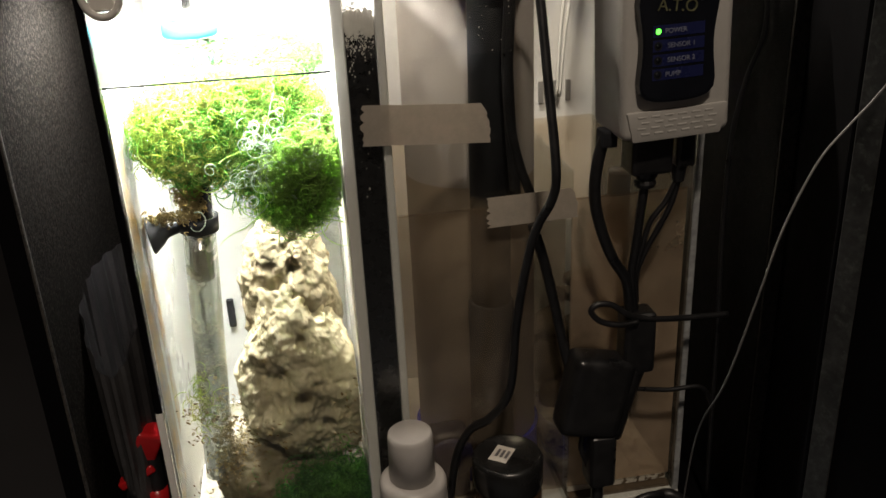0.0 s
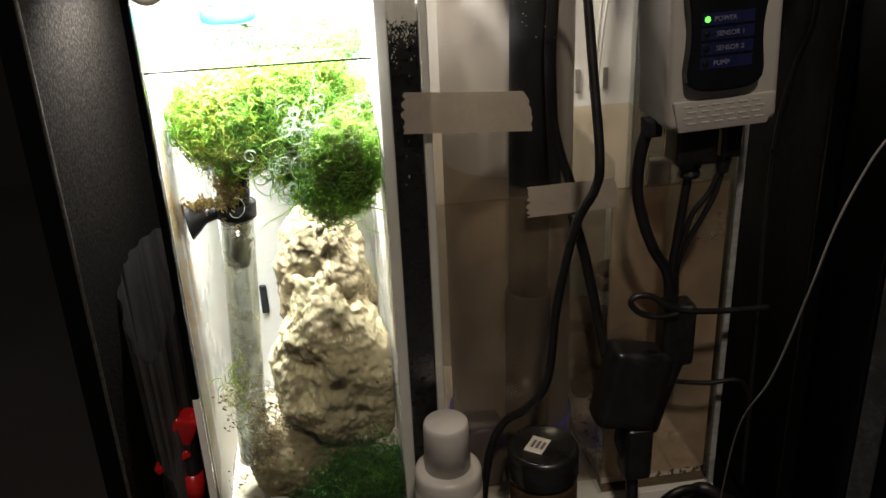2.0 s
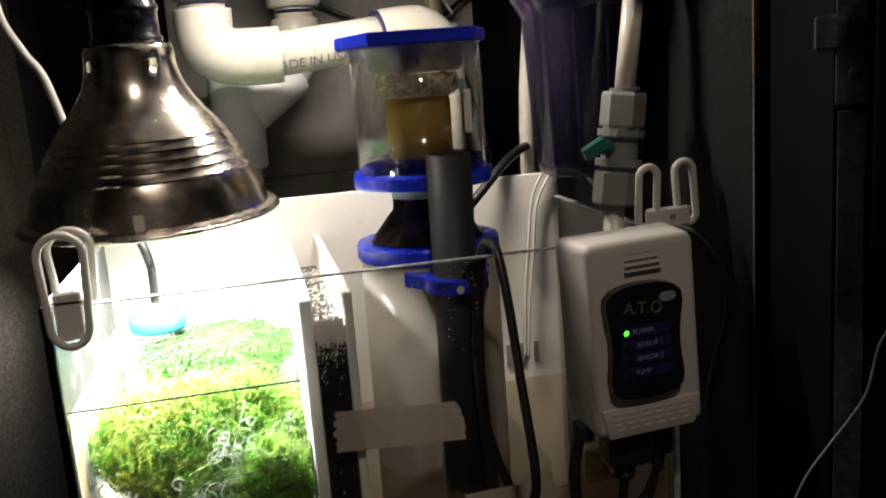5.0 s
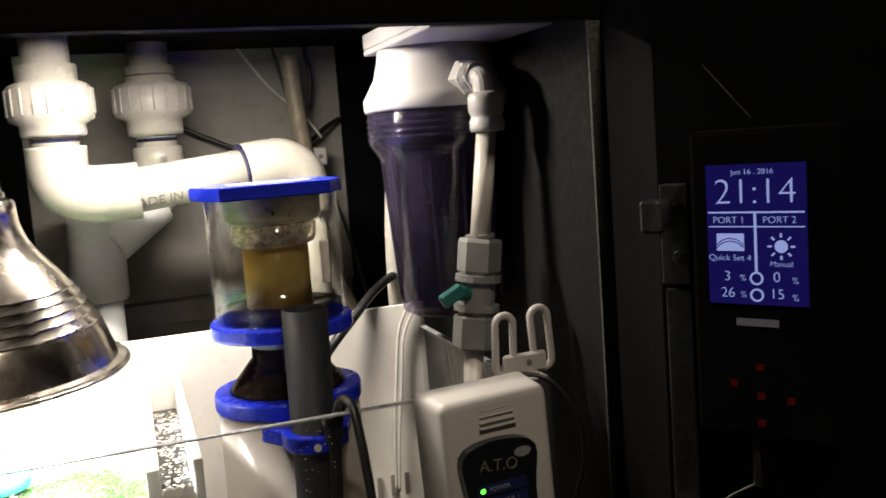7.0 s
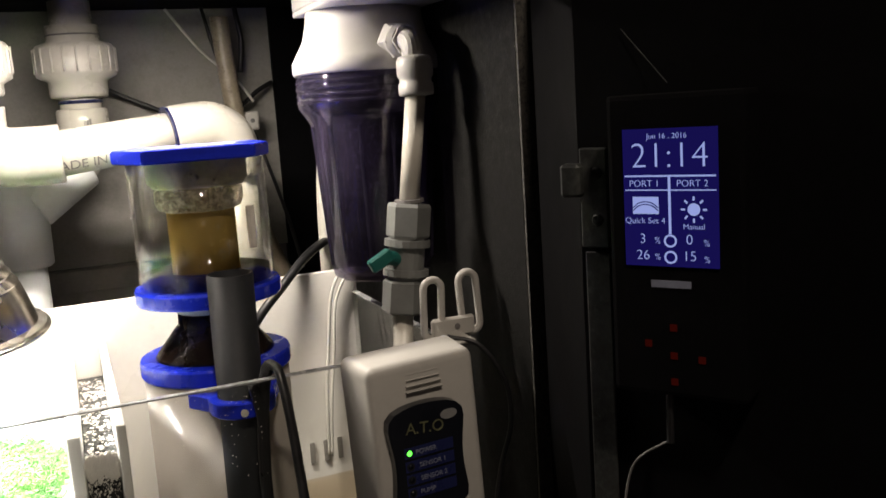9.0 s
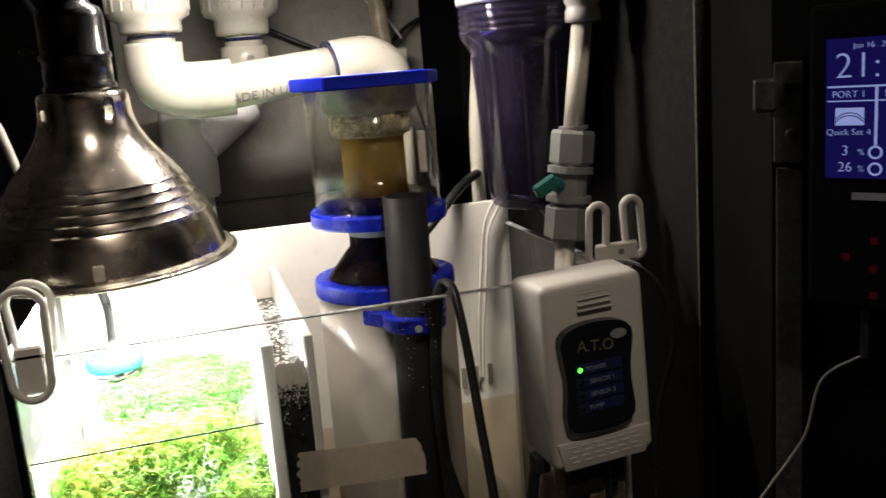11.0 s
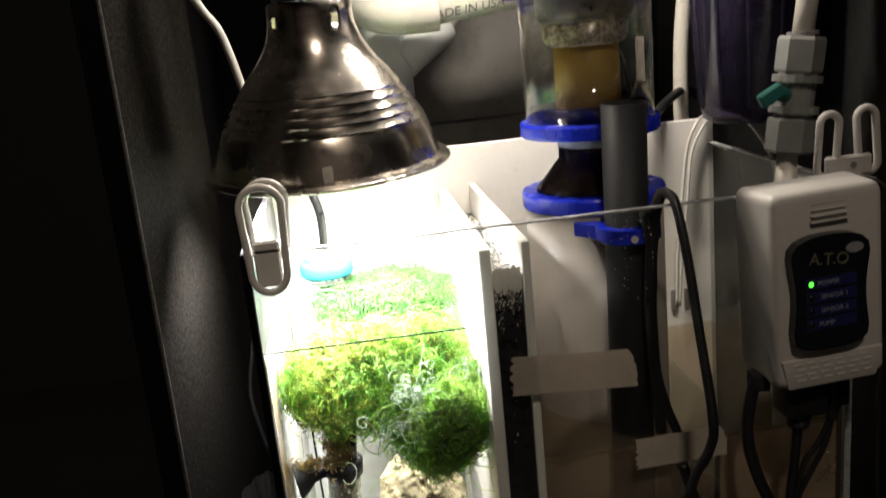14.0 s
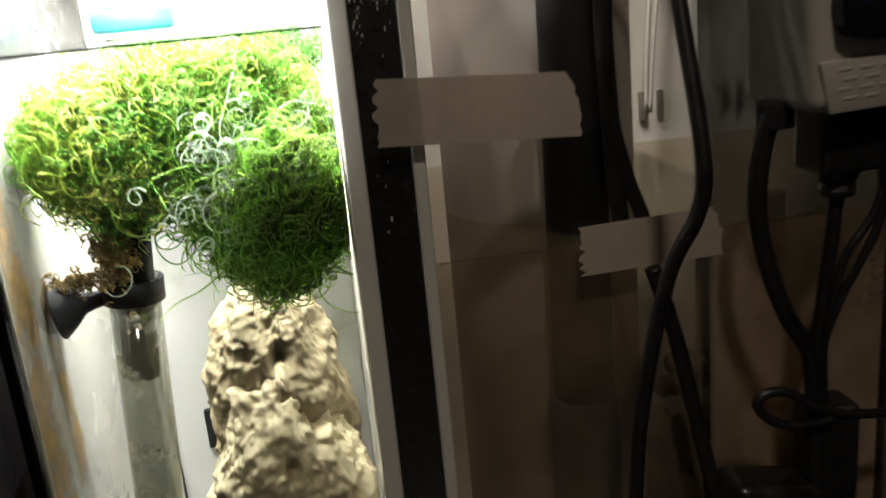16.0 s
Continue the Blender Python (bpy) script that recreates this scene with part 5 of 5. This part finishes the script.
cord("lamp_cord", [(-0.1930, 0.90, 0.885), (-0.1945, 0.90, 0.815), (-0.1925, 0.90, 0.762), (-0.178, 0.90, 0.728), (-0.165, 0.90, 0.707), (-0.156, 0.90, 0.675), (-0.150, 0.905, 0.640), (-0.146, 0.915, 0.60), (-0.150, 0.965, 0.56), (-0.155, 0.975, 0.40)], 0.0040, "white twin flex hanging behind the lamp", WHITE_WIRE, "cord", 0.55)
cord("wall_cable", [(-0.160, 1.10, 0.885), (-0.148, 1.09, 0.83), (-0.128, 1.08, 0.78), (-0.118, 1.07, 0.70), (-0.116, 1.06, 0.62), (-0.114, 1.05, 0.50)], 0.0030, "dark cable hanging in the rear corner", GREY_PVC)
cord("sensor_cable", [(0.330, 0.686, 0.5475), (0.352, 0.672, 0.540), (0.370, 0.664, 0.510), (0.374, 0.664, 0.470), (0.364, 0.668, 0.43), (0.358, 0.672, 0.38), (0.357, 0.672, 0.30), (0.360, 0.672, 0.22), (0.363, 0.672, 0.10), (0.365, 0.672, 0.005)], 0.0021, "thin black sensor cable beside the sump")

# ---- refuge compartment ----
sens = thing("float_sensor", (-0.094, 0.885, 0.45), "small float sensor with a cyan cap on a black cable", "sensor")
part("cap", lathe([(0, 0.4640), (0.0250, 0.4640), (0.0265, 0.467), (0.0265, 0.476), (0.0240, 0.479), (0, 0.479)], 28, at(-0.094, 0.885, 0)), CYAN, sens, "cyan plastic cap", True)
part("body", lathe([(0, 0.440), (0.021, 0.440), (0.022, 0.442), (0.022, 0.4638), (0, 0.4638)], 28, at(-0.094, 0.885, 0)), CUP, sens, "clear printed cup", True)
for i in range(3):
    pr = bmesh.new()
    vs = [[pr.verts.new((-0.094 + 0.0224 * math.cos(a), 0.885 + 0.0224 * math.sin(a), 0.4585 - i * 0.0055 + dz)) for dz in (0, 0.0022)] for a in np.linspace(-2.4, -0.8, 10)]
    for p, q in zip(vs, vs[1:]):
        pr.faces.new((p[0], q[0], q[1], p[1]))
    part("print_bar", pr, INK, sens)
part("knob", lathe([(0, 0.4792), (0.0170, 0.4792), (0.0180, 0.481), (0.0180, 0.488), (0, 0.489)], 28, at(-0.094, 0.885, 0)), PVC, sens, "white knob", True)
part("cable", tube([(-0.094, 0.885, 0.4885), (-0.093, 0.885, 0.510), (-0.094, 0.886, 0.528), (-0.100, 0.890, 0.548), (-0.110, 0.90, 0.565), (-0.125, 0.93, 0.573), (-0.135, 0.966, 0.568), (-0.138, 0.975, 0.50)], 0.0042, 10), RUBBER, sens, smooth=True)

up = thing("upright_tube", (-0.102, 0.752, 0.05), "dark pipe over a clear tube held by a suction-cup clip", "tube")
part("upper_pipe", rod((-0.1005, 0.752, 0.270), (-0.090, 0.752, 0.385), 0.0110, 24, 0.001), GREY_PVC, up, "dark grey pipe", True)
part("clear_tube", rod((-0.1140, 0.752, 0.058), (-0.0965, 0.752, 0.330), 0.0145, 28, inner=0.0132), clear("tube_acrylic", (0.80, 0.82, 0.79), 0.3, 0.05, film=(0.60, 0.58, 0.48), film_amount=0.6, scale=60, film_at=(0.50, 0.68), film_base=0.10), up, "clear tube specked with algae", True)
part("end_plug", rod((-0.1140, 0.752, 0.060), (-0.1132, 0.752, 0.072), 0.0125, 24), GREY_PVC, up)
part("clip", lathe([(0.0148, 0), (0.0175, 0), (0.0175, 0.013), (0.0148, 0.013)], 28, aim((-0.0975, 0.752, 0.3170), (-0.0965, 0.752, 0.330)), True), GREY_PVC, up, "grey ring clip", True)
cupm = aim((-0.112, 0.748, 0.322), (-0.138, 0.744, 0.318))
part("suction_cup", lathe([(0, 0), (0.0045, 0), (0.0050, 0.006), (0.0060, 0.012), (0.0120, 0.0195), (0.0165, 0.0262), (0.0160, 0.0272), (0, 0.0240)], 28, cupm), GREY_PVC, up, "dark rubber suction cup", True)


def strand_mass(count, centre_fn, r, seed, curl=0.006, segs=22, length=0.044, facing_out=0.5, bend=(110, 290)):
    """Curly thread tubes, three-sided, joined into one mesh."""
    rg = random.Random(seed)
    verts, faces = [], []
    for s in range(count):
        p, n = centre_fn(rg)
        p = Vector(p)
        n = Vector(n)
        ax = (n * 0.5 + Vector((rg.gauss(0, .5), rg.gauss(0, .5) - facing_out, rg.gauss(0, .5)))).normalized() * rg.choice((-1, 1))
        d = ax.cross(Vector((rg.gauss(0, 1), rg.gauss(0, 1), rg.gauss(0, 1)))).normalized()
        d = (d + ax * rg.uniform(0.02, 0.22)).normalized()
        k = rg.uniform(*bend)
        step = length / segs * rg.uniform(0.6, 1.4)
        rr = r * rg.uniform(0.65, 1.25)
        base = len(verts)
        for i in range(segs + 1):
            if i % 3 == 0:
                k += rg.uniform(-45, 45)
            u = d.orthogonal().normalized()
            w = d.cross(u)
            t = rr * (1 - 0.5 * i / segs)
            for c in range(3):
                a = c * 2.0944
                verts.append(p + (u * math.cos(a) + w * math.sin(a)) * t)
            p = p + d * step
            p = Vector((min(max(p.x, -0.1405), 0.0285), max(p.y, 0.6885), min(p.z, 0.4585)))
            d = (Matrix.Rotation(k * step, 3, ax) @ d + Vector((rg.gauss(0, .075), rg.gauss(0, .075), rg.gauss(0, .075)))).normalized()
        for i in range(segs):
            for c in range(3):
                a, b = base + i * 3 + c, base + i * 3 + (c + 1) % 3
                faces.append((a, b, b + 3, a + 3))
    return verts, faces


def strands(name, count, fn, r, seed, material, parent, label="", **kw):
    v, f = strand_mass(count, fn, r, seed, **kw)
    me = bpy.data.meshes.new(name)
    me.from_pydata([tuple(p) for p in v], [], f)
    me.shade_smooth()
    me.materials.append(material)
    ob = new(name, me)
    ob.parent = parent
    ob.matrix_parent_inverse = Matrix.Translation(-parent.location)
    ob["kind"] = "stuff"
    if label:
        ob["label"] = label
    return ob


# lobes of the floating macroalgae: centre and half axes
LOBES = [((-0.018, 0.738, 0.392), (0.045, 0.028, 0.058)), ((-0.092, 0.740, 0.407), (0.044, 0.028, 0.035)), ((-0.054, 0.744, 0.406), (0.064, 0.032, 0.048)), ((-0.010, 0.737, 0.360), (0.037, 0.027, 0.043)), ((-0.040, 0.860, 0.440), (0.072, 0.078, 0.022))]


def in_lobes(shell_lo, pick=None, keep=None):
    def fn(rg):
        while True:
            c, h = LOBES[pick if pick is not None else rg.choices(range(4), (4, 3, 3, 2))[0]]
            d = Vector((rg.gauss(0, 1), rg.gauss(0, 1), rg.gauss(0, 1))).normalized()
            if d.y > 0.3 and c[1] < 0.8 and rg.random() < 0.8:
                continue
            q = rg.uniform(shell_lo, 1.0)
            w = 1 + 0.10 * noise.noise(Vector((d.x * 3 + c[0] * 30, d.y * 3, d.z * 3)))
            p = Vector((c[0] + d.x * h[0] * q * w, c[1] + d.y * h[1] * q * w, c[2] + d.z * h[2] * q * w))
            if not (-0.139 < p.x < 0.0265 and 0.6895 < p.y < 0.945 and p.z < 0.462):
                continue
            if keep and not keep(p, rg):
                continue
            return p, d
    return fn


algae = thing("macroalgae", (-0.05, 0.76, 0.33), "floating ball of curly bright green macroalgae", "seaweed")
core = []
for c, h in LOBES[:4]:
    b = bmesh.new()
    bmesh.ops.create_icosphere(b, subdivisions=3, radius=1.0, matrix=at(*c) @ Matrix.Diagonal((h[0] * 0.80, h[1] * 0.60, h[2] * 0.80, 1)))
    for v in b.verts:
        v.co += Vector(c).lerp(v.co, 1.0).normalized() * 0.006 * noise.noise(v.co * 60)
        v.co.x = min(v.co.x, 0.025)
        v.co.z = min(v.co.z, 0.455)
    core.append(b)
part("core", merged(*core), WEED_GREEN, algae, "dense dark green heart")
strands("strand_mass", 2700, in_lobes(0.80), 0.00058, 11, WEED_GREEN, algae, "curly green threads")
MOSS = weed("moss_strands", (0.07, 0.26, 0.05), (0.15, 0.38, 0.07))
strands("strand_mass", 520, in_lobes(0.94, pick=3, keep=lambda p, g: p.y < 0.738), 0.00060, 18, WEED_BRIGHT, algae, "curly green threads", facing_out=1.2)
strands("strand_mass", 420, in_lobes(0.96, pick=0, keep=lambda p, g: p.y < 0.735), 0.00062, 19, WEED_BRIGHT, algae, "bright loose curls", facing_out=1.3, length=0.050)
strands("strand_mass", 2600, in_lobes(0.3, pick=4), 0.00075, 17, MOSS, algae, "floating mat at the back")
# Lime threads paint the lamplit top and left, dark ones the shade below.
strands("strand_mass", 2000, in_lobes(0.86, keep=lambda p, g: p.y < 0.80 and g.random() < 0.10 + 0.9 * max(0, min(1, (p.z - 0.425) / 0.035)) + 0.9 * max(0, min(1, (-0.068 - p.x) / 0.04))), 0.00060, 12, WEED_LIME, algae, "lime threads on the top and left, lamplight painted in", length=0.046)
strands("strand_mass", 420, in_lobes(0.80, keep=lambda p, g: p.z < 0.40 and g.random() < 0.3 + 0.7 * max(0, min(1, (0.39 - p.z) / 0.04))), 0.00050, 13, WEED_SHADED, algae, "dark threads low on the ball, shade painted in")
strands("strand_mass", 420, in_lobes(0.99, keep=lambda p, g: p.y < 0.728), 0.00060, 16, WEED_BRIGHT, algae, "loose curls on the outside", length=0.050, facing_out=1.3)


def tuft(rg):
    d = Vector((rg.gauss(0, 1), rg.gauss(0, 0.6) - 0.8, rg.gauss(0, 1))).normalized()
    return Vector((0.000 + d.x * 0.027, 0.700 + d.y * 0.006, 0.374 + d.z * 0.034)), d


strands("strand_mass", 460, tuft, 0.00066, 14, WEED_BRIGHT, algae, "bright curled tuft", length=0.050, facing_out=1.3)
strands("strand_mass", 150, lambda g: (lambda q: (Vector((-0.016 + g.gauss(0, 0.022), 0.698 + g.random() * 0.008, 0.386 + g.gauss(0, 0.018))), Vector((0, -1, 0))))(0), 0.00058, 15, WEED_PALE, algae, "bleached pale threads", length=0.045, facing_out=1.2)

algae2 = thing("bottom_algae", (-0.02, 0.72, 0.05), "dark green tangle of algae at the foot of the rock", "seaweed")
strands("strand_mass", 1500, lambda g: (Vector((-0.008 + g.gauss(0, 0.022), 0.715 + g.gauss(0, 0.010), 0.026 + abs(g.gauss(0, 0.020)))), Vector((0, -0.3, 1))), 0.00055, 21, MOSS, algae2)
strands("strand_mass", 500, lambda g: (Vector((-0.002 + g.gauss(0, 0.016), 0.708 + g.gauss(0, 0.006), 0.034 + abs(g.gauss(0, 0.018)))), Vector((0, -0.3, 1))), 0.00055, 22, WEED_GREEN, algae2)
algae3 = thing("hair_algae", (-0.115, 0.74, 0.13), "wisps of green and brown hair algae on the tube", "seaweed")
strands("strand_mass", 90, lambda g: (Vector((-0.118 + g.gauss(0, 0.006), 0.735 + g.gauss(0, 0.004), 0.150 + g.gauss(0, 0.014))), Vector((0, -0.5, 0))), 0.00045, 31, WEED_LIME, algae3, length=0.018)
BROWN_WEED = weed("brown_strands", (0.42, 0.29, 0.10), (0.60, 0.45, 0.18))
strands("strand_mass", 260, lambda g: (Vector((-0.098 + g.gauss(0, 0.011), 0.733 + g.gauss(0, 0.004), 0.105 + g.gauss(0, 0.026))), Vector((0, -0.5, 0))), 0.0006, 32, BROWN_WEED, algae3, length=0.010, bend=(300, 900))
strands("strand_mass", 420, lambda g: (Vector((-0.100 + g.gauss(0, 0.005), 0.736 + g.gauss(0, 0.004), 0.350 + g.gauss(0, 0.009))), Vector((0, -0.5, 0))), 0.0008, 33, BROWN_WEED, algae3, length=0.010, bend=(400, 1000))
strands("strand_mass", 160, lambda g: (Vector((-0.122 + g.gauss(0, 0.010), 0.742 + g.gauss(0, 0.003), 0.334 + g.gauss(0, 0.003))), Vector((0, -0.5, 0))), 0.0007, 34, BROWN_WEED, algae3, length=0.009, bend=(400, 1000))

flecks = []
frg = random.Random(77)
for cx, cz, n, sp in ((-0.126, 0.165, 16, 0.004), (-0.122, 0.140, 10, 0.004), (-0.088, 0.150, 22, 0.007), (-0.076, 0.115, 34, 0.012), (-0.060, 0.128, 26, 0.012), (-0.100, 0.092, 40, 0.012), (0.018, 0.120, 26, 0.010), (0.020, 0.165, 16, 0.010), (-0.128, 0.075, 10, 0.008)):
    for k in range(n):
        b = bmesh.new()
        bmesh.ops.create_icosphere(b, subdivisions=1, radius=frg.uniform(0.0004, 0.0013), matrix=at(min(0.0285, cx + frg.gauss(0, sp)), 0.6955 + frg.uniform(-0.004, 0.003), cz + frg.gauss(0, sp)) @ pose(0, 0, 0, frg.uniform(0, 90), frg.uniform(0, 90), 0) @ Matrix.Diagonal((frg.uniform(0.7, 2.4), 0.6, 1, 1)))
        flecks.append(b)
part("detritus", merged(*flecks), surface("brown_detritus", (0.30, 0.19, 0.06), 0.9, scale=300, vary=0.3, islands=0.5), algae3, "brown flecks of detritus")["kind"] = "stuff"


def rock(name, c, h, seed, material, label, sub=6, pits=1.0, holes=(), taper=0.0, relief=1.0):
    """A pitted limestone lump."""
    off = Vector((seed * 7.1, seed * 3.3, seed * 1.7))
    bm = bmesh.new()
    bmesh.ops.create_icosphere(bm, subdivisions=sub, radius=1.0)
    for v in bm.verts:
        d = v.co.normalized()
        p = Vector((c[0] + d.x * h[0], c[1] + d.y * h[1], c[2] + d.z * h[2]))
        n = Vector((d.x / h[0], d.y / h[1], d.z / h[2])).normalized()
        q = p + off
        e = 0.010 * (0.35 - abs(noise.noise(q * 27 + off))) + 0.013 * noise.noise(q * 20) + 0.0075 * noise.noise(q * 44) + 0.0036 * noise.noise(q * 95) + 0.0024 * noise.noise(q * 205) + 0.0012 * noise.noise(q * 430)
        w = Vector((noise.noise(q * 80), noise.noise(q * 80 + off), noise.noise(q * 80 - off))) * 0.35
        if noise.noise(q * 26 + off) > 0.05:
            e -= 0.010 * pits * max(0, 1 - noise.voronoi(q * 42 + w)[0][0] / 0.38)
        e -= 0.0028 * pits * max(0, 1 - noise.voronoi(q * 115 + w)[0][0] / 0.36)
        e *= relief * 0.85
        for hx, hz, hr, deep in holes:
            f = max(0, 1 - math.hypot(p.x - hx, (p.z - hz) * 0.8) / hr) if d.y < 0 else 0
            e -= deep * min(1, 1.6 * f)
        if taper:
            p.x = c[0] + (p.x - c[0]) * (1 - taper * max(-0.3, d.z))
        v.co = p + n * e
        v.co.x = min(v.co.x, 0.0285)
        v.co.y = max(v.co.y, 0.692)
    return tagged(part(name, bm, material, None, label, True), category="rock", group="rocks in the refuge")


rock("reef_rock", (-0.028, 0.795, 0.232), (0.047, 0.042, 0.082), 2, ROCK_TAN, "tan pitted reef rock stacked above a paler one", 7, holes=((-0.020, 0.265, 0.010, 0.012),), taper=0.24, relief=0.82)
rock("reef_rock", (-0.026, 0.768, 0.150), (0.058, 0.047, 0.102), 5, ROCK, "pale limestone reef rock with holes, speckled brown", 7, holes=((-0.024, 0.145, 0.009, 0.022), (-0.052, 0.165, 0.006, 0.010), (-0.002, 0.108, 0.006, 0.014), (-0.020, 0.205, 0.006, 0.012), (0.004, 0.225, 0.007, 0.008)), taper=0.26)
rock("reef_rock", (-0.060, 0.762, 0.050), (0.060, 0.040, 0.038), 9, ROCK_TAN, "dull tan rock on the sump floor", 6)

# rubble heap in the dim compartment
rg = random.Random(9)
for i in range(64):
    rx, ry = rg.uniform(0.232, 0.324), rg.uniform(0.845, 0.945)
    rz = 0.03 + rg.random() ** 1.6 * 0.13 * (ry - 0.80) / 0.14
    s = rg.uniform(0.010, 0.019)
    b = bmesh.new()
    bmesh.ops.create_icosphere(b, subdivisions=2, radius=s, matrix=at(rx, ry, rz) @ Matrix.Diagonal((rg.uniform(0.8, 1.2), 1, rg.uniform(0.6, 0.9), 1)))
    for v in b.verts:
        v.co += (v.co - Vector((rx, ry, rz))).normalized() * s * 0.25 * noise.noise(v.co * 90)
    tagged(part("rubble_stone", b, RUBBLE, None, "dull brown rubble stone heaped under water", True), category="stone", group="rubble heap")

# White PVC browned down; the dimness of the murky water is in its colour.
DIM_PVC = surface("dimmed_pvc", (0.40, 0.32, 0.23), 0.6, dirt=(0.2, 0.14, 0.08), scale=30, vary=0.15)
ret = thing("return_fitting", (0.287, 0.748, 0.02), "white ribbed pipe fitting standing in dim water", "fitting")
part("pipe", rod((0.287, 0.748, 0.235), (0.289, 0.748, 0.335), 0.0105, 20), DIM_PVC, ret, smooth=True)
part("nut", lathe([(0, 0.135), (0.015, 0.135), (0.017, 0.138), (0.017, 0.150), (0.0145, 0.152), (0.0145, 0.156), (0.0170, 0.158), (0.0170, 0.176), (0.0150, 0.180), (0.0150, 0.184), (0.0165, 0.187), (0.0165, 0.198), (0.0130, 0.202), (0, 0.202)], 28, at(0.2865, 0.748, 0.036)), DIM_PVC, ret, smooth=True)
part("foot", rod((0.286, 0.748, 0.0245), (0.286, 0.748, 0.172), 0.0105, 20), DIM_PVC, ret, smooth=True)
pump = thing("skimmer_pump", (0.125, 0.74, 0.0125), "dark blue skimmer pump on the sump floor", "pump")
part("body", box(0.093, 0.715, 0.0125, 0.132, 0.745, 0.090, 0.008, 3), surface("dark_blue_plastic", (0.006, 0.008, 0.03), 0.4, scale=30), pump, smooth=True)
part("volute", rod((0.112, 0.712, 0.062), (0.112, 0.745, 0.062), 0.024, 28, 0.003), surface("navy_plastic", (0.008, 0.012, 0.09), 0.4, scale=30), pump, smooth=True)

# foam flecks in the bubble trap, denser upwards to paint its lit top fading dark
fl = []
rg = random.Random(17)
for i in range(900):
    z = 0.503 - abs(rg.gauss(0, 0.015)) - (rg.random() < 0.035) * rg.uniform(0, 0.14)
    s = rg.choice((0.0003, 0.0004, 0.0005, 0.0006, 0.0008, 0.0011)) * (1.6 if z > 0.485 else 0.6)
    b = bmesh.new()
    bmesh.ops.create_icosphere(b, subdivisions=1, radius=s, matrix=at(rg.uniform(0.0415, 0.0635), 0.6900, z) @ Matrix.Diagonal((1, 0.4, rg.uniform(1, 2.5), 1)))
    fl.append(b)
part("foam_flecks", merged(*fl), PAPER, sump)["kind"] = "stuff"
bub = []
for i in range(260):
    z = rg.uniform(0.12, 0.45)
    x = rg.choice([rg.uniform(-0.140, -0.118), rg.uniform(0.012, 0.029), rg.uniform(-0.14, 0.029)])
    b = bmesh.new()
    bmesh.ops.create_icosphere(b, subdivisions=1, radius=rg.uniform(0.0003, 0.0009), matrix=at(x, 0.6872, z))
    bub.append(b)
part("bubbles", merged(*bub), CUP, sump)["kind"] = "stuff"

top_fl = []
for i in range(420):
    b = bmesh.new()
    bmesh.ops.create_icosphere(b, subdivisions=1, radius=rg.choice((0.0004, 0.0006, 0.0009, 0.0014)), matrix=at(rg.uniform(0.0415, 0.0635), rg.uniform(0.692, 0.94), 0.4942) @ Matrix.Diagonal((1.3, 1.3, 0.6, 1)))
    top_fl.append(b)
part("foam_flecks", merged(*top_fl), PAPER, sump)["kind"] = "stuff"
salt = []
for i in range(170):
    b = bmesh.new()
    zz = 0.538 - abs(rg.gauss(0, 0.035))
    bmesh.ops.create_icosphere(b, subdivisions=1, radius=rg.choice((0.0002, 0.0003, 0.0003, 0.0005)), matrix=at(rg.choice((rg.uniform(0.05, 0.17), rg.uniform(-0.14, 0.33))), 0.6798, zz) @ Matrix.Diagonal((1, 0.3, 1.2, 1)))
    salt.append(b)
part("salt_specks", merged(*salt), PAPER, sump)["kind"] = "stuff"

cord("refuge_cable", [(-0.135, 0.936, 0.30), (-0.134, 0.936, 0.25), (-0.133, 0.936, 0.20), (-0.131, 0.936, 0.14), (-0.128, 0.93, 0.02)], 0.0012, "thin dark cable down the corner of the lit compartment", GREY_PVC)

# brown film streaks on the pale side sheet and white panel
ST = clear("brown_film_streak", (1, 1, 1), 0.0, 0.3, film=(0.46, 0.30, 0.11), film_amount=0.85, scale=38, film_at=(0.40, 0.66))
for y0, y1, z0, z1 in ((0.6885, 0.722, 0.06, 0.43), (0.730, 0.752, 0.12, 0.34)):
    bm = bmesh.new()
    bm.faces.new([bm.verts.new((X0 + 0.0076, y, z)) for y, z in ((y0, z0), (y1, z0 + 0.02), (y1 - 0.006, z1), (y0, z1 - 0.01))])
    part("algae_streak", bm, ST, sump, "brown algae film")
# The grey stands for shade the algae throw on this white panel.
part("dimmed_back", box(X0 + 0.0075, Y1 - 0.0076, 0.0135, 0.0300, Y1 - 0.0066, 0.4585), surface("shaded_back", (0.66, 0.67, 0.67), 0.35, dirt=(0.42, 0.40, 0.34), dirt_at=(0.55, 0.8), scale=9, vary=0.06), sump, "patchy grey sheet on the back panel under water, shade put into its colour")
# Sheet added to dull the bright base plate showing behind the rock.
part("sediment", box(X0 + 0.0085, 0.690, 0.0128, 0.0295, 0.945, 0.0160), surface("dull_base_cover", (0.34, 0.31, 0.25), 0.9, dirt=(0.16, 0.15, 0.08), dirt_at=(0.5, 0.62), scale=30, vary=0.2, bump=0.5), sump, "dull tan sheet added over the bright base plate")
part("drain_plug", box(-0.1065, 0.9495, 0.116, -0.0985, 0.9543, 0.152, 0.001, 1), GREY_PVC, sump, "small dark clip on the back panel")
